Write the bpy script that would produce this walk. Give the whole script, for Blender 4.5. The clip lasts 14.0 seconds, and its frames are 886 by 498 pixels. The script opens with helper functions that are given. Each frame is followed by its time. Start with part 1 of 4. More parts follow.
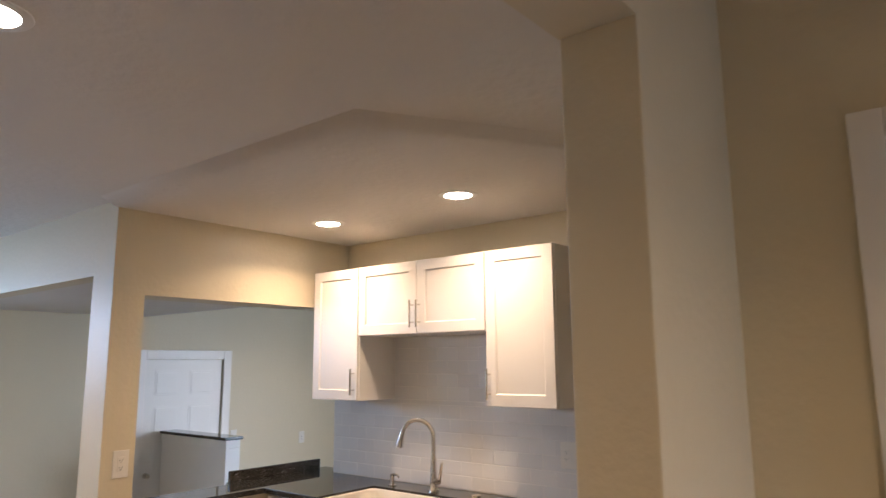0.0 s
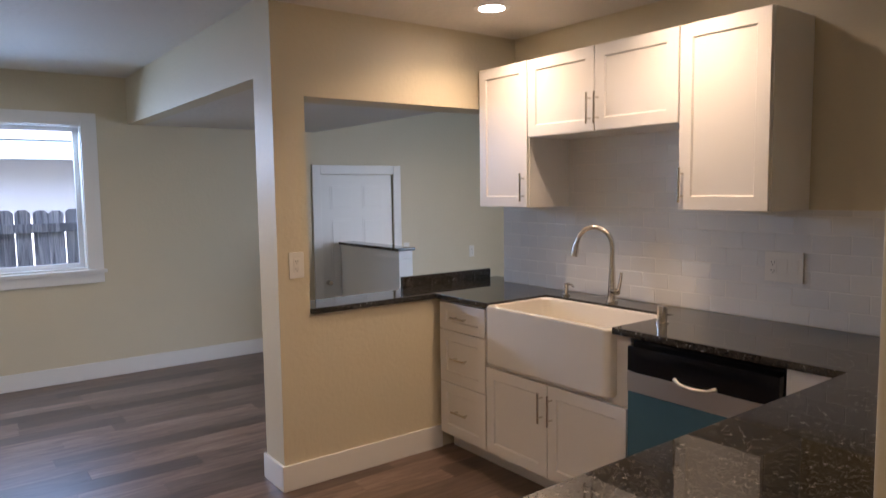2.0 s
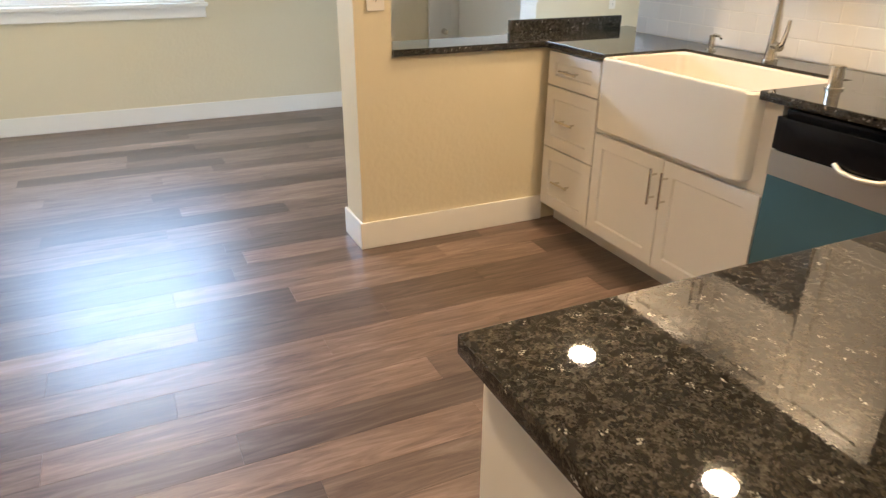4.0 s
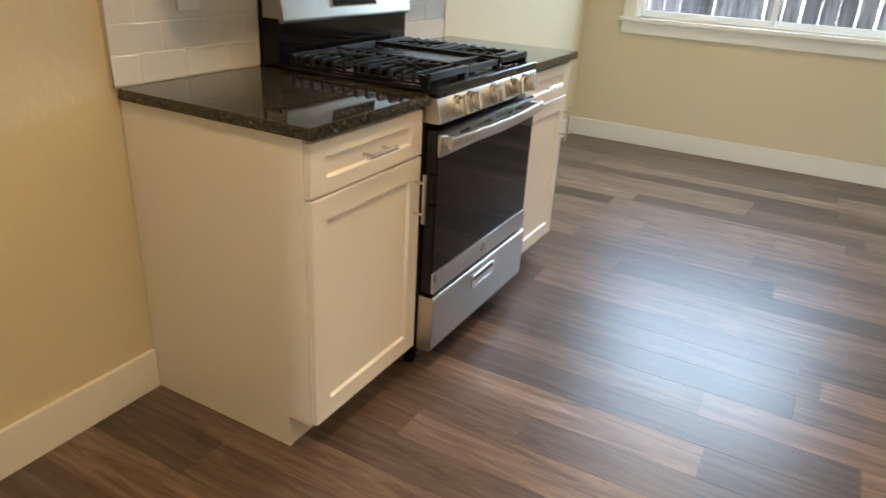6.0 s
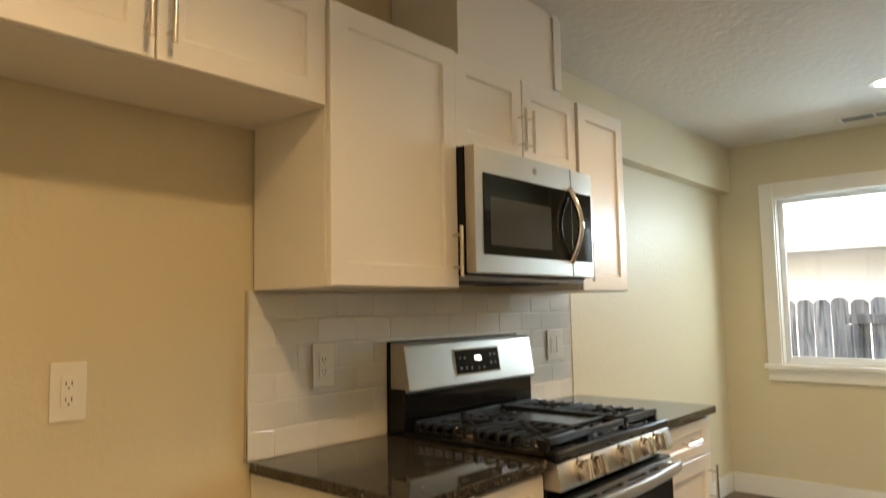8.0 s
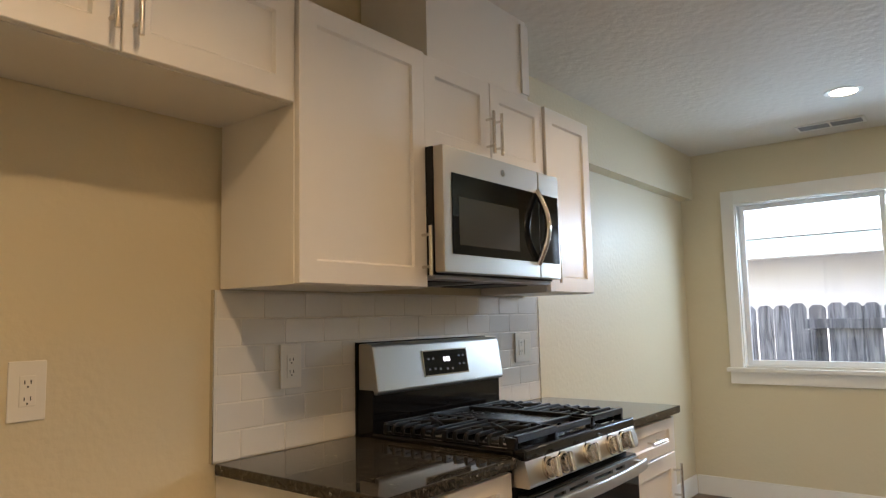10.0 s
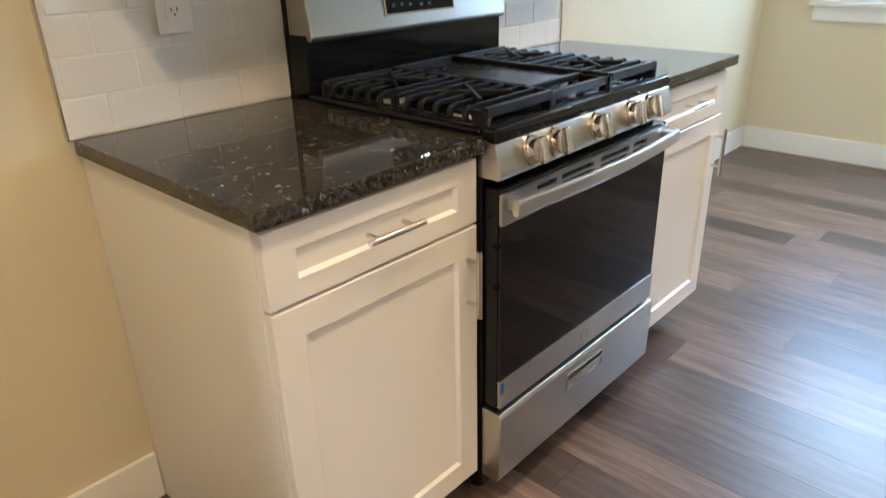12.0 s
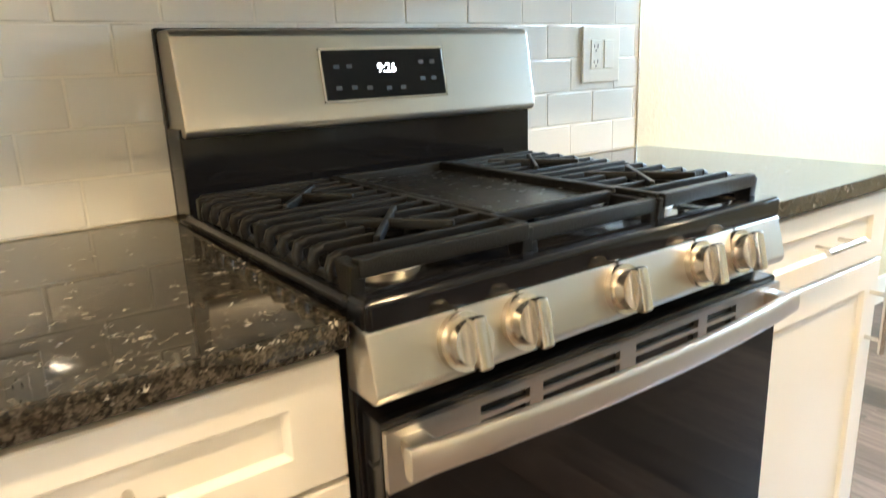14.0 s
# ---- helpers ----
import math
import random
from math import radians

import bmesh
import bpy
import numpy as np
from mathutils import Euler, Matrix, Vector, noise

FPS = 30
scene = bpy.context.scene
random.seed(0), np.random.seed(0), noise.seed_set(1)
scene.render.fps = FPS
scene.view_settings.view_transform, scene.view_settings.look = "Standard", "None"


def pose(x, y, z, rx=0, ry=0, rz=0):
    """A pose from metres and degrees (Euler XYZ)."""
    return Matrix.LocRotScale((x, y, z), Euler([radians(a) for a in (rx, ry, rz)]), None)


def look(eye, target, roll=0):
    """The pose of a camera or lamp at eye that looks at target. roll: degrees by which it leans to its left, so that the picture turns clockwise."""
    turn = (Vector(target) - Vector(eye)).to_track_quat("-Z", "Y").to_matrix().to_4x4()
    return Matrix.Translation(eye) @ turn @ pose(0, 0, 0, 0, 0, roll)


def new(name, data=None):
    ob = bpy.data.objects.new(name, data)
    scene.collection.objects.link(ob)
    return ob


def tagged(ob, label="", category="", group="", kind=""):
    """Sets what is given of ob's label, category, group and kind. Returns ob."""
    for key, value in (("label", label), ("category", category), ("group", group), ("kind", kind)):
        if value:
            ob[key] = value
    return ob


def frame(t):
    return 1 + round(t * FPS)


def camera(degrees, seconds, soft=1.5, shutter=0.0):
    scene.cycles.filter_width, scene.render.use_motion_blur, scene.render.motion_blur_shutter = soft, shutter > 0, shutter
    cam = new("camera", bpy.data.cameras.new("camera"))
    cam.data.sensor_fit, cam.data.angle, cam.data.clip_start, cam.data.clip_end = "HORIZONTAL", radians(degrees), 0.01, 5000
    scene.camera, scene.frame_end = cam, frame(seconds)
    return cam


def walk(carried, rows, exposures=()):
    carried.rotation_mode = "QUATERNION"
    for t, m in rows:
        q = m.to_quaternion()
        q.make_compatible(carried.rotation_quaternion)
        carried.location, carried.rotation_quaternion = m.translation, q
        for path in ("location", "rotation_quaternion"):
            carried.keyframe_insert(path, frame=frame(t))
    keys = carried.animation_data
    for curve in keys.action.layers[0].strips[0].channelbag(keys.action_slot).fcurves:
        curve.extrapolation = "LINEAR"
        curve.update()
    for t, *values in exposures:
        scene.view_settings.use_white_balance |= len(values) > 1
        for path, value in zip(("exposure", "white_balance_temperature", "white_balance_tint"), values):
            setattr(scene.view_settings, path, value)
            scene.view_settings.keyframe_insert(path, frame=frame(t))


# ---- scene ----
cam = camera(66.0, 14.0, soft=1.2, shutter=0.3)
PATH = [
    (0, (2.877, 0.77, 1.615), (1.629, 2.297, 1.945), -0.4),
    (0.5, (2.771, 0.86, 1.613), (1.361, 2.259, 1.852), -0.9),
    (1, (2.712, 0.943, 1.582), (1.14, 2.166, 1.765), -0.7),
    (1.5, (2.68, 0.992, 1.542), (1.07, 2.178, 1.58), -0.9),
    (2, (2.6, 1.011, 1.505), (1.004, 2.204, 1.331), -0.8),
    (2.2, (2.578, 1.024, 1.49), (0.984, 2.206, 1.245), -1.3),
    (4.3, (2.234, 1.456, 1.344), (0.578, 2.149, 0.462), 2.2),
    (4.5, (2.169, 1.453, 1.344), (0.44, 2.038, 0.526), 3.8),
    (5, (1.895, 1.518, 1.307), (0.073, 1.587, 0.484), 3.2),
    (5.5, (1.706, 1.585, 1.29), (-0.042, 1.141, 0.426), 3.7),
    (6, (1.629, 1.579, 1.286), (0.015, 0.719, 0.477), 3.3),
    (6.5, (1.579, 1.645, 1.245), (0.029, 0.586, 0.552), 1.4),
    (7, (1.555, 1.649, 1.258), (0.012, 0.446, 0.843), 0.4),
    (7.5, (1.561, 1.66, 1.293), (0.043, 0.364, 1.176), -0.3),
    (8, (1.57, 1.655, 1.318), (0.069, 0.344, 1.493), -1.0),
    (8.2, (1.577, 1.671, 1.327), (0.088, 0.366, 1.609), -1.5),
    (10.3, (1.573, 1.646, 1.284), (-0.01, 0.433, 1.433), -1.4),
    (10.5, (1.539, 1.628, 1.292), (-0.034, 0.392, 1.284), -1.4),
    (11, (1.404, 1.499, 1.292), (-0.178, 0.314, 0.986), -0.6),
    (11.5, (1.176, 1.437, 1.29), (-0.341, 0.235, 0.786), 0.0),
    (12, (0.966, 1.437, 1.252), (-0.363, 0.188, 0.431), -1.5),
    (12.5, (0.756, 1.452, 1.246), (-0.337, 0.059, 0.317), -1.5),
    (13, (0.569, 1.379, 1.218), (-0.437, -0.053, 0.249), -2.8),
    (13.5, (0.388, 1.268, 1.162), (-0.678, -0.235, 0.384), -3.2),
    (14, (0.269, 1.182, 1.137), (-0.85, -0.394, 0.622), -2.3),
]
EXPOSURES = [(0.0, 2.72, 5700, 22), (0.5, 2.48, 5650, 23), (1.0, 2.38, 5650, 24), (2.2, 2.29, 5650, 24), (4.3, 3.4, 6200, 13), (5.0, 2.98, 6450, 14), (5.5, 2.84, 6500, 13), (6.5, 3.1, 7150, 9), (7.2, 3.14, 7700, 9), (8.2, 2.69, 8100, 12), (10.3, 2.54, 6500, 17), (11.0, 2.56, 6000, 13), (11.5, 2.94, 5900, 11), (12.2, 3.36, 5850, 10), (13.0, 3.62, 6200, 8), (13.5, 3.72, 6200, 8), (14.0, 4.04, 6300, 6)]
walk(cam, [(t, look(eye, target, roll)) for t, eye, target, roll in PATH], EXPOSURES)

# ---------------------------------------------------------------- world and light
world = bpy.data.worlds.new("world")
scene.world = world
world.use_nodes = True
wn = world.node_tree.nodes
sky = wn.new("ShaderNodeTexSky")
sky.sky_type = "NISHITA"
sky.sun_disc = False
sky.sun_elevation = radians(38)
sky.sun_rotation = radians(80)
wn["Background"].inputs["Strength"].default_value = 0.15
world.node_tree.links.new(sky.outputs[0], wn["Background"].inputs["Color"])

sun = new("sun", bpy.data.lights.new("sun", "SUN"))
sun.data.energy, sun.data.angle, sun.data.color = 2.0, radians(0.5), (1.0, 0.97, 0.92)
sun.matrix_world = look((9.85, 1.74, 7.8), (0, 0, 0))

WARM = (1.0, 0.69, 0.36)
CEIL, SOFFIT = 2.45, 2.41
# recessed ceiling lights: x, y, ceiling height, watts
# last two unseen: living room one assumed from its lit wall, hall one added
DOWNLIGHTS = [(1.08, 1.26, CEIL, 1.78), (-0.93, 1.26, CEIL, 1.5), (-2.55, 1.14, CEIL, 0.7), (-0.06, 3.325, SOFFIT, 1.6), (0.92, 3.28, SOFFIT, 1.6), (-2.0, 5.6, CEIL, 1.05), (3.6, 1.0, CEIL, 1.6)]
for x, y, z, watts in DOWNLIGHTS:
    lamp = new("downlight_glow", bpy.data.lights.new("downlight_glow", "AREA"))
    lamp.data.shape, lamp.data.size, lamp.data.energy, lamp.data.color = "DISK", 0.13, watts, WARM
    lamp.data.spread = radians(140)
    lamp.location = (x, y, z - 0.012)

# skylight entering at the head of the dining window
sl = new("window_skylight", bpy.data.lights.new("window_skylight", "AREA"))
sl.data.shape, sl.data.size, sl.data.size_y, sl.data.energy, sl.data.color = "RECTANGLE", 1.45, 0.24, 6.8, (0.52, 0.76, 1.0)
sl.data.spread = radians(150)
sl.matrix_world = look((-3.65, 1.20, 1.915), (-1.85, 1.20, 0.7))

# added daylight lamp in the opening of an unseen, assumed living room window
ll = new("living_window_light", bpy.data.lights.new("living_window_light", "AREA"))
ll.data.shape, ll.data.size, ll.data.size_y, ll.data.energy, ll.data.color = "RECTANGLE", 2.5, 1.75, 10.5, (0.62, 0.84, 1.0)
ll.matrix_world = look((0.9, 7.19, 1.22), (-0.6, 5.2, 1.1))

# added lamp in an unseen hall window, for cool light on the stub wall
hl = new("added_hall_daylight", bpy.data.lights.new("added_hall_daylight", "AREA"))
hl.data.shape, hl.data.size, hl.data.size_y, hl.data.energy, hl.data.color = "RECTANGLE", 0.30, 1.6, 0.55, (0.50, 0.76, 1.0)
hl.matrix_world = look((4.70, 2.005, 1.15), (2.7, 2.005, 1.15))

# ---------------------------------------------------------------- materials


def mat(name, color, rough=0.5, metal=0.0, bump=0.0, bscale=60.0, vary=0.0, vscale=3.0, rvary=0.0, spec=0.5, coat=0.0, detail=4.0, island=0.0, bdist=0.002):
    """A painted or plain surface: broad tone drift, fine relief and uneven gloss."""
    m = bpy.data.materials.new(name)
    m.use_nodes = True
    nt = m.node_tree
    b = nt.nodes["Principled BSDF"]
    b.inputs["Roughness"].default_value = rough
    b.inputs["Metallic"].default_value = metal
    b.inputs["Specular IOR Level"].default_value = spec
    b.inputs["Coat Weight"].default_value = coat
    geo = nt.nodes.new("ShaderNodeNewGeometry")
    col = nt.nodes.new("ShaderNodeHueSaturation")
    col.inputs["Color"].default_value = (*color, 1)
    nt.links.new(col.outputs[0], b.inputs["Base Color"])
    if vary:
        n = nt.nodes.new("ShaderNodeTexNoise")
        n.inputs["Scale"].default_value, n.inputs["Detail"].default_value = vscale, 5
        nt.links.new(geo.outputs["Position"], n.inputs["Vector"])
        mr = nt.nodes.new("ShaderNodeMapRange")
        mr.inputs["To Min"].default_value, mr.inputs["To Max"].default_value = 1 - vary, 1 + vary
        nt.links.new(n.outputs["Fac"], mr.inputs["Value"])
        last = mr.outputs[0]
        if island:
            oi = nt.nodes.new("ShaderNodeObjectInfo")
            mr2 = nt.nodes.new("ShaderNodeMapRange")
            mr2.inputs["To Min"].default_value, mr2.inputs["To Max"].default_value = 1 - island, 1 + island
            nt.links.new(oi.outputs["Random"], mr2.inputs["Value"])
            mul = nt.nodes.new("ShaderNodeMath")
            mul.operation = "MULTIPLY"
            nt.links.new(last, mul.inputs[0])
            nt.links.new(mr2.outputs[0], mul.inputs[1])
            last = mul.outputs[0]
        nt.links.new(last, col.inputs["Value"])
    if rvary:
        n2 = nt.nodes.new("ShaderNodeTexNoise")
        n2.inputs["Scale"].default_value, n2.inputs["Detail"].default_value = vscale * 4, 6
        nt.links.new(geo.outputs["Position"], n2.inputs["Vector"])
        mr3 = nt.nodes.new("ShaderNodeMapRange")
        mr3.inputs["To Min"].default_value, mr3.inputs["To Max"].default_value = max(0.02, rough - rvary), rough + rvary
        nt.links.new(n2.outputs["Fac"], mr3.inputs["Value"])
        nt.links.new(mr3.outputs[0], b.inputs["Roughness"])
    if bump:
        n3 = nt.nodes.new("ShaderNodeTexNoise")
        n3.inputs["Scale"].default_value, n3.inputs["Detail"].default_value = bscale, detail
        nt.links.new(geo.outputs["Position"], n3.inputs["Vector"])
        bp = nt.nodes.new("ShaderNodeBump")
        bp.inputs["Strength"].default_value, bp.inputs["Distance"].default_value = bump, bdist
        nt.links.new(n3.outputs["Fac"], bp.inputs["Height"])
        nt.links.new(bp.outputs[0], b.inputs["Normal"])
    return m


def ramp(nt, stops):
    r = nt.nodes.new("ShaderNodeValToRGB")
    e = r.color_ramp.elements
    while len(e) < len(stops):
        e.new(0.5)
    for el, (p, c) in zip(e, stops):
        el.position, el.color = p, (*c, 1)
    return r


def brushed(name, color, rough, axis=0, stretch=0.5):
    """Brushed steel: metal with fine streaks along one axis, its highlights drawn out across them."""
    m = mat(name, color, rough, 1.0)
    nt = m.node_tree
    b = nt.nodes["Principled BSDF"]
    geo = nt.nodes.new("ShaderNodeNewGeometry")
    mp = nt.nodes.new("ShaderNodeMapping")
    s = [900, 900, 900]
    s[axis] = 6
    mp.inputs["Scale"].default_value = s
    n = nt.nodes.new("ShaderNodeTexNoise")
    n.inputs["Scale"].default_value, n.inputs["Detail"].default_value = 1.0, 3
    nt.links.new(geo.outputs["Position"], mp.inputs["Vector"])
    nt.links.new(mp.outputs[0], n.inputs["Vector"])
    mr = nt.nodes.new("ShaderNodeMapRange")
    mr.inputs["To Min"].default_value, mr.inputs["To Max"].default_value = rough - 0.012, rough + 0.015
    nt.links.new(n.outputs["Fac"], mr.inputs["Value"])
    nt.links.new(mr.outputs[0], b.inputs["Roughness"])
    way = nt.nodes.new("ShaderNodeCombineXYZ")
    for i in range(3):
        way.inputs[i].default_value = 1.0 if i == axis else 0.15
    nt.links.new(way.outputs[0], b.inputs["Tangent"])
    b.inputs["Anisotropic"].default_value = stretch
    b.inputs["Anisotropic Rotation"].default_value = 0.25
    return m


def granite_mat():
    """Polished dark granite: brown-grey crystal patches on black, fine grain, a few bright flecks."""
    m = mat("granite", (0.03, 0.028, 0.025), 0.03, spec=0.5)
    nt = m.node_tree
    b = nt.nodes["Principled BSDF"]
    geo = nt.nodes.new("ShaderNodeNewGeometry")

    def noise(scale, detail, rough):
        n = nt.nodes.new("ShaderNodeTexNoise")
        n.inputs["Scale"].default_value, n.inputs["Detail"].default_value, n.inputs["Roughness"].default_value = scale, detail, rough
        nt.links.new(geo.outputs["Position"], n.inputs["Vector"])
        return n

    def math_node(op, x, y):
        q = nt.nodes.new("ShaderNodeMath")
        q.operation = op
        for i, v in enumerate((x, y)):
            if isinstance(v, (int, float)):
                q.inputs[i].default_value = v
            else:
                nt.links.new(v, q.inputs[i])
        return q.outputs[0]

    def crystals(scale, mix):
        warp = nt.nodes.new("ShaderNodeMix")
        warp.data_type = "VECTOR"
        warp.inputs["Factor"].default_value = mix
        nt.links.new(geo.outputs["Position"], warp.inputs["A"])
        nt.links.new(noise(140, 4, 0.6).outputs["Color"], warp.inputs["B"])
        v = nt.nodes.new("ShaderNodeTexVoronoi")
        v.inputs["Scale"].default_value = scale
        nt.links.new(warp.outputs["Result"], v.inputs["Vector"])
        sep = nt.nodes.new("ShaderNodeSeparateColor")
        nt.links.new(v.outputs["Color"], sep.inputs[0])
        return sep
    big, small = crystals(125, 0.012), crystals(420, 0.004)
    cloud = noise(28, 5, 0.65)
    tone = math_node("ADD", math_node("MULTIPLY", big.outputs[1], 0.30), math_node("MULTIPLY", small.outputs[1], 0.34))
    tone = math_node("ADD", tone, math_node("MULTIPLY", cloud.outputs["Fac"], 0.36))
    r1 = ramp(nt, [(0.24, (0.007, 0.006, 0.0055)), (0.42, (0.016, 0.0138, 0.011)), (0.54, (0.037, 0.032, 0.025)), (0.68, (0.070, 0.061, 0.048)), (0.88, (0.115, 0.103, 0.085))])
    nt.links.new(tone, r1.inputs["Fac"])
    r2 = ramp(nt, [(0.0, (0, 0, 0)), (0.955, (0, 0, 0)), (0.972, (1, 1, 1))])
    nt.links.new(big.outputs[0], r2.inputs["Fac"])
    r3 = ramp(nt, [(0.0, (0, 0, 0)), (0.62, (0, 0, 0)), (0.70, (1, 1, 1))])
    nt.links.new(small.outputs[2], r3.inputs["Fac"])
    mx = nt.nodes.new("ShaderNodeMix")
    mx.data_type = "RGBA"
    nt.links.new(math_node("MULTIPLY", r2.outputs["Color"], r3.outputs["Color"]), mx.inputs["Factor"])
    nt.links.new(r1.outputs["Color"], mx.inputs["A"])
    mx.inputs["B"].default_value = (0.34, 0.32, 0.28, 1)
    nt.links.new(mx.outputs["Result"], b.inputs["Base Color"])
    return m


def plank_mat():
    """Grey-brown vinyl wood planks: tone by plank, long grain along y."""
    m = mat("plank", (0.2, 0.15, 0.12), 0.36, spec=0.62)
    nt = m.node_tree
    b = nt.nodes["Principled BSDF"]
    geo = nt.nodes.new("ShaderNodeNewGeometry")
    oi = nt.nodes.new("ShaderNodeObjectInfo")
    off = nt.nodes.new("ShaderNodeCombineXYZ")
    mul = nt.nodes.new("ShaderNodeMath")
    mul.operation, mul.inputs[1].default_value = "MULTIPLY", 37.0
    nt.links.new(oi.outputs["Random"], mul.inputs[0])
    nt.links.new(mul.outputs[0], off.inputs[1])
    add = nt.nodes.new("ShaderNodeVectorMath")
    nt.links.new(geo.outputs["Position"], add.inputs[0])
    nt.links.new(off.outputs[0], add.inputs[1])
    mp = nt.nodes.new("ShaderNodeMapping")
    mp.inputs["Scale"].default_value = (27, 2.4, 1)
    nt.links.new(add.outputs[0], mp.inputs["Vector"])
    n = nt.nodes.new("ShaderNodeTexNoise")
    n.inputs["Scale"].default_value, n.inputs["Detail"].default_value, n.inputs["Roughness"].default_value, n.inputs["Distortion"].default_value = 1.0, 8, 0.66, 1.3
    nt.links.new(mp.outputs[0], n.inputs["Vector"])
    grain = ramp(nt, [(0.28, (0.055, 0.038, 0.03)), (0.45, (0.125, 0.09, 0.073)), (0.58, (0.185, 0.14, 0.117)), (0.74, (0.27, 0.218, 0.19))])
    nt.links.new(n.outputs["Fac"], grain.inputs["Fac"])
    mr = nt.nodes.new("ShaderNodeMapRange")
    mr.inputs["To Min"].default_value, mr.inputs["To Max"].default_value = 0.42, 1.22
    nt.links.new(oi.outputs["Random"], mr.inputs["Value"])
    hs = nt.nodes.new("ShaderNodeHueSaturation")
    nt.links.new(grain.outputs["Color"], hs.inputs["Color"])
    nt.links.new(mr.outputs[0], hs.inputs["Value"])
    hs.inputs["Saturation"].default_value = 1.25
    nt.links.new(hs.outputs[0], b.inputs["Base Color"])
    rr = nt.nodes.new("ShaderNodeMapRange")
    rr.inputs["To Min"].default_value, rr.inputs["To Max"].default_value = 0.29, 0.45
    nt.links.new(n.outputs["Fac"], rr.inputs["Value"])
    nt.links.new(rr.outputs[0], b.inputs["Roughness"])
    bp = nt.nodes.new("ShaderNodeBump")
    bp.inputs["Strength"].default_value, bp.inputs["Distance"].default_value = 0.25, 0.001
    nt.links.new(n.outputs["Fac"], bp.inputs["Height"])
    nt.links.new(bp.outputs[0], b.inputs["Normal"])
    return m


def fence_mat():
    """Weathered grey pickets with vertical grain."""
    m = mat("weathered_wood", (0.2, 0.19, 0.18), 0.85)
    nt = m.node_tree
    b = nt.nodes["Principled BSDF"]
    geo = nt.nodes.new("ShaderNodeNewGeometry")
    mp = nt.nodes.new("ShaderNodeMapping")
    mp.inputs["Scale"].default_value = (30, 30, 2.2)
    n = nt.nodes.new("ShaderNodeTexNoise")
    n.inputs["Scale"].default_value, n.inputs["Detail"].default_value, n.inputs["Distortion"].default_value = 1, 6, 1.0
    nt.links.new(geo.outputs["Position"], mp.inputs["Vector"])
    nt.links.new(mp.outputs[0], n.inputs["Vector"])
    g = ramp(nt, [(0.3, (0.08, 0.08, 0.085)), (0.5, (0.25, 0.25, 0.26)), (0.7, (0.42, 0.41, 0.40))])
    nt.links.new(n.outputs["Fac"], g.inputs["Fac"])
    oi = nt.nodes.new("ShaderNodeObjectInfo")
    mr = nt.nodes.new("ShaderNodeMapRange")
    mr.inputs["To Min"].default_value, mr.inputs["To Max"].default_value = 0.7, 1.25
    nt.links.new(oi.outputs["Random"], mr.inputs["Value"])
    hs = nt.nodes.new("ShaderNodeHueSaturation")
    nt.links.new(g.outputs["Color"], hs.inputs["Color"])
    nt.links.new(mr.outputs[0], hs.inputs["Value"])
    nt.links.new(hs.outputs[0], b.inputs["Base Color"])
    return m


def glass_mat():
    m = bpy.data.materials.new("window_glass")
    m.use_nodes = True
    nt = m.node_tree
    nt.nodes.remove(nt.nodes["Principled BSDF"])
    tr, gl, mx, fr = (nt.nodes.new("ShaderNode" + k) for k in ("BsdfTransparent", "BsdfGlossy", "MixShader", "Fresnel"))
    gl.inputs["Roughness"].default_value = 0.02
    nt.links.new(fr.outputs[0], mx.inputs[0])
    nt.links.new(tr.outputs[0], mx.inputs[1])
    nt.links.new(gl.outputs[0], mx.inputs[2])
    nt.links.new(mx.outputs[0], nt.nodes["Material Output"].inputs["Surface"])
    return m


def glow(name, color, strength):
    m = bpy.data.materials.new(name)
    m.use_nodes = True
    b = m.node_tree.nodes["Principled BSDF"]
    b.inputs["Base Color"].default_value = (*color, 1)
    b.inputs["Emission Color"].default_value = (*color, 1)
    b.inputs["Emission Strength"].default_value = strength
    return m


M_WALL = mat("wall_paint", (0.66, 0.585, 0.415), 0.5, bump=0.6, bscale=42, vary=0.04, vscale=1.5, rvary=0.06, bdist=0.003)
M_CEIL = mat("ceiling_paint", (0.72, 0.68, 0.61), 0.75, bump=0.5, bscale=24, vary=0.05, vscale=2.0, bdist=0.010, detail=6)
M_TRIM = mat("trim_paint", (0.80, 0.78, 0.73), 0.32, bump=0.05, bscale=25, vary=0.02, rvary=0.05)
M_CAB = mat("cabinet_paint", (0.78, 0.75, 0.70), 0.34, bump=0.03, bscale=40, vary=0.02, rvary=0.05)
M_TILE = mat("tile_glaze", (0.74, 0.73, 0.70), 0.035, spec=0.8, bump=0.06, bscale=14, vary=0.02, vscale=4, island=0.03, detail=1, bdist=0.006)
M_GROUT = mat("grout", (0.76, 0.74, 0.69), 0.8, bump=0.3, bscale=300, vary=0.05)
M_GRANITE = granite_mat()
M_STEEL = brushed("brushed_steel", (0.54, 0.515, 0.47), 0.33, 0, 0.45)
M_SATIN = brushed("satin_steel", (0.64, 0.61, 0.57), 0.32, 0, 0.4)
M_NICKEL = mat("brushed_nickel", (0.68, 0.64, 0.58), 0.22, 1.0, rvary=0.05, vary=0.02, vscale=30)
M_CHROME = mat("satin_chrome", (0.75, 0.72, 0.68), 0.14, 1.0, rvary=0.04, vscale=30)
M_BLACK = mat("black_enamel", (0.006, 0.006, 0.007), 0.10, spec=0.3, vary=0.1, vscale=10, rvary=0.04)
M_GRIDDLE = mat("seasoned_iron", (0.006, 0.0055, 0.005), 0.27, spec=0.5, vary=0.15, vscale=12, rvary=0.015)
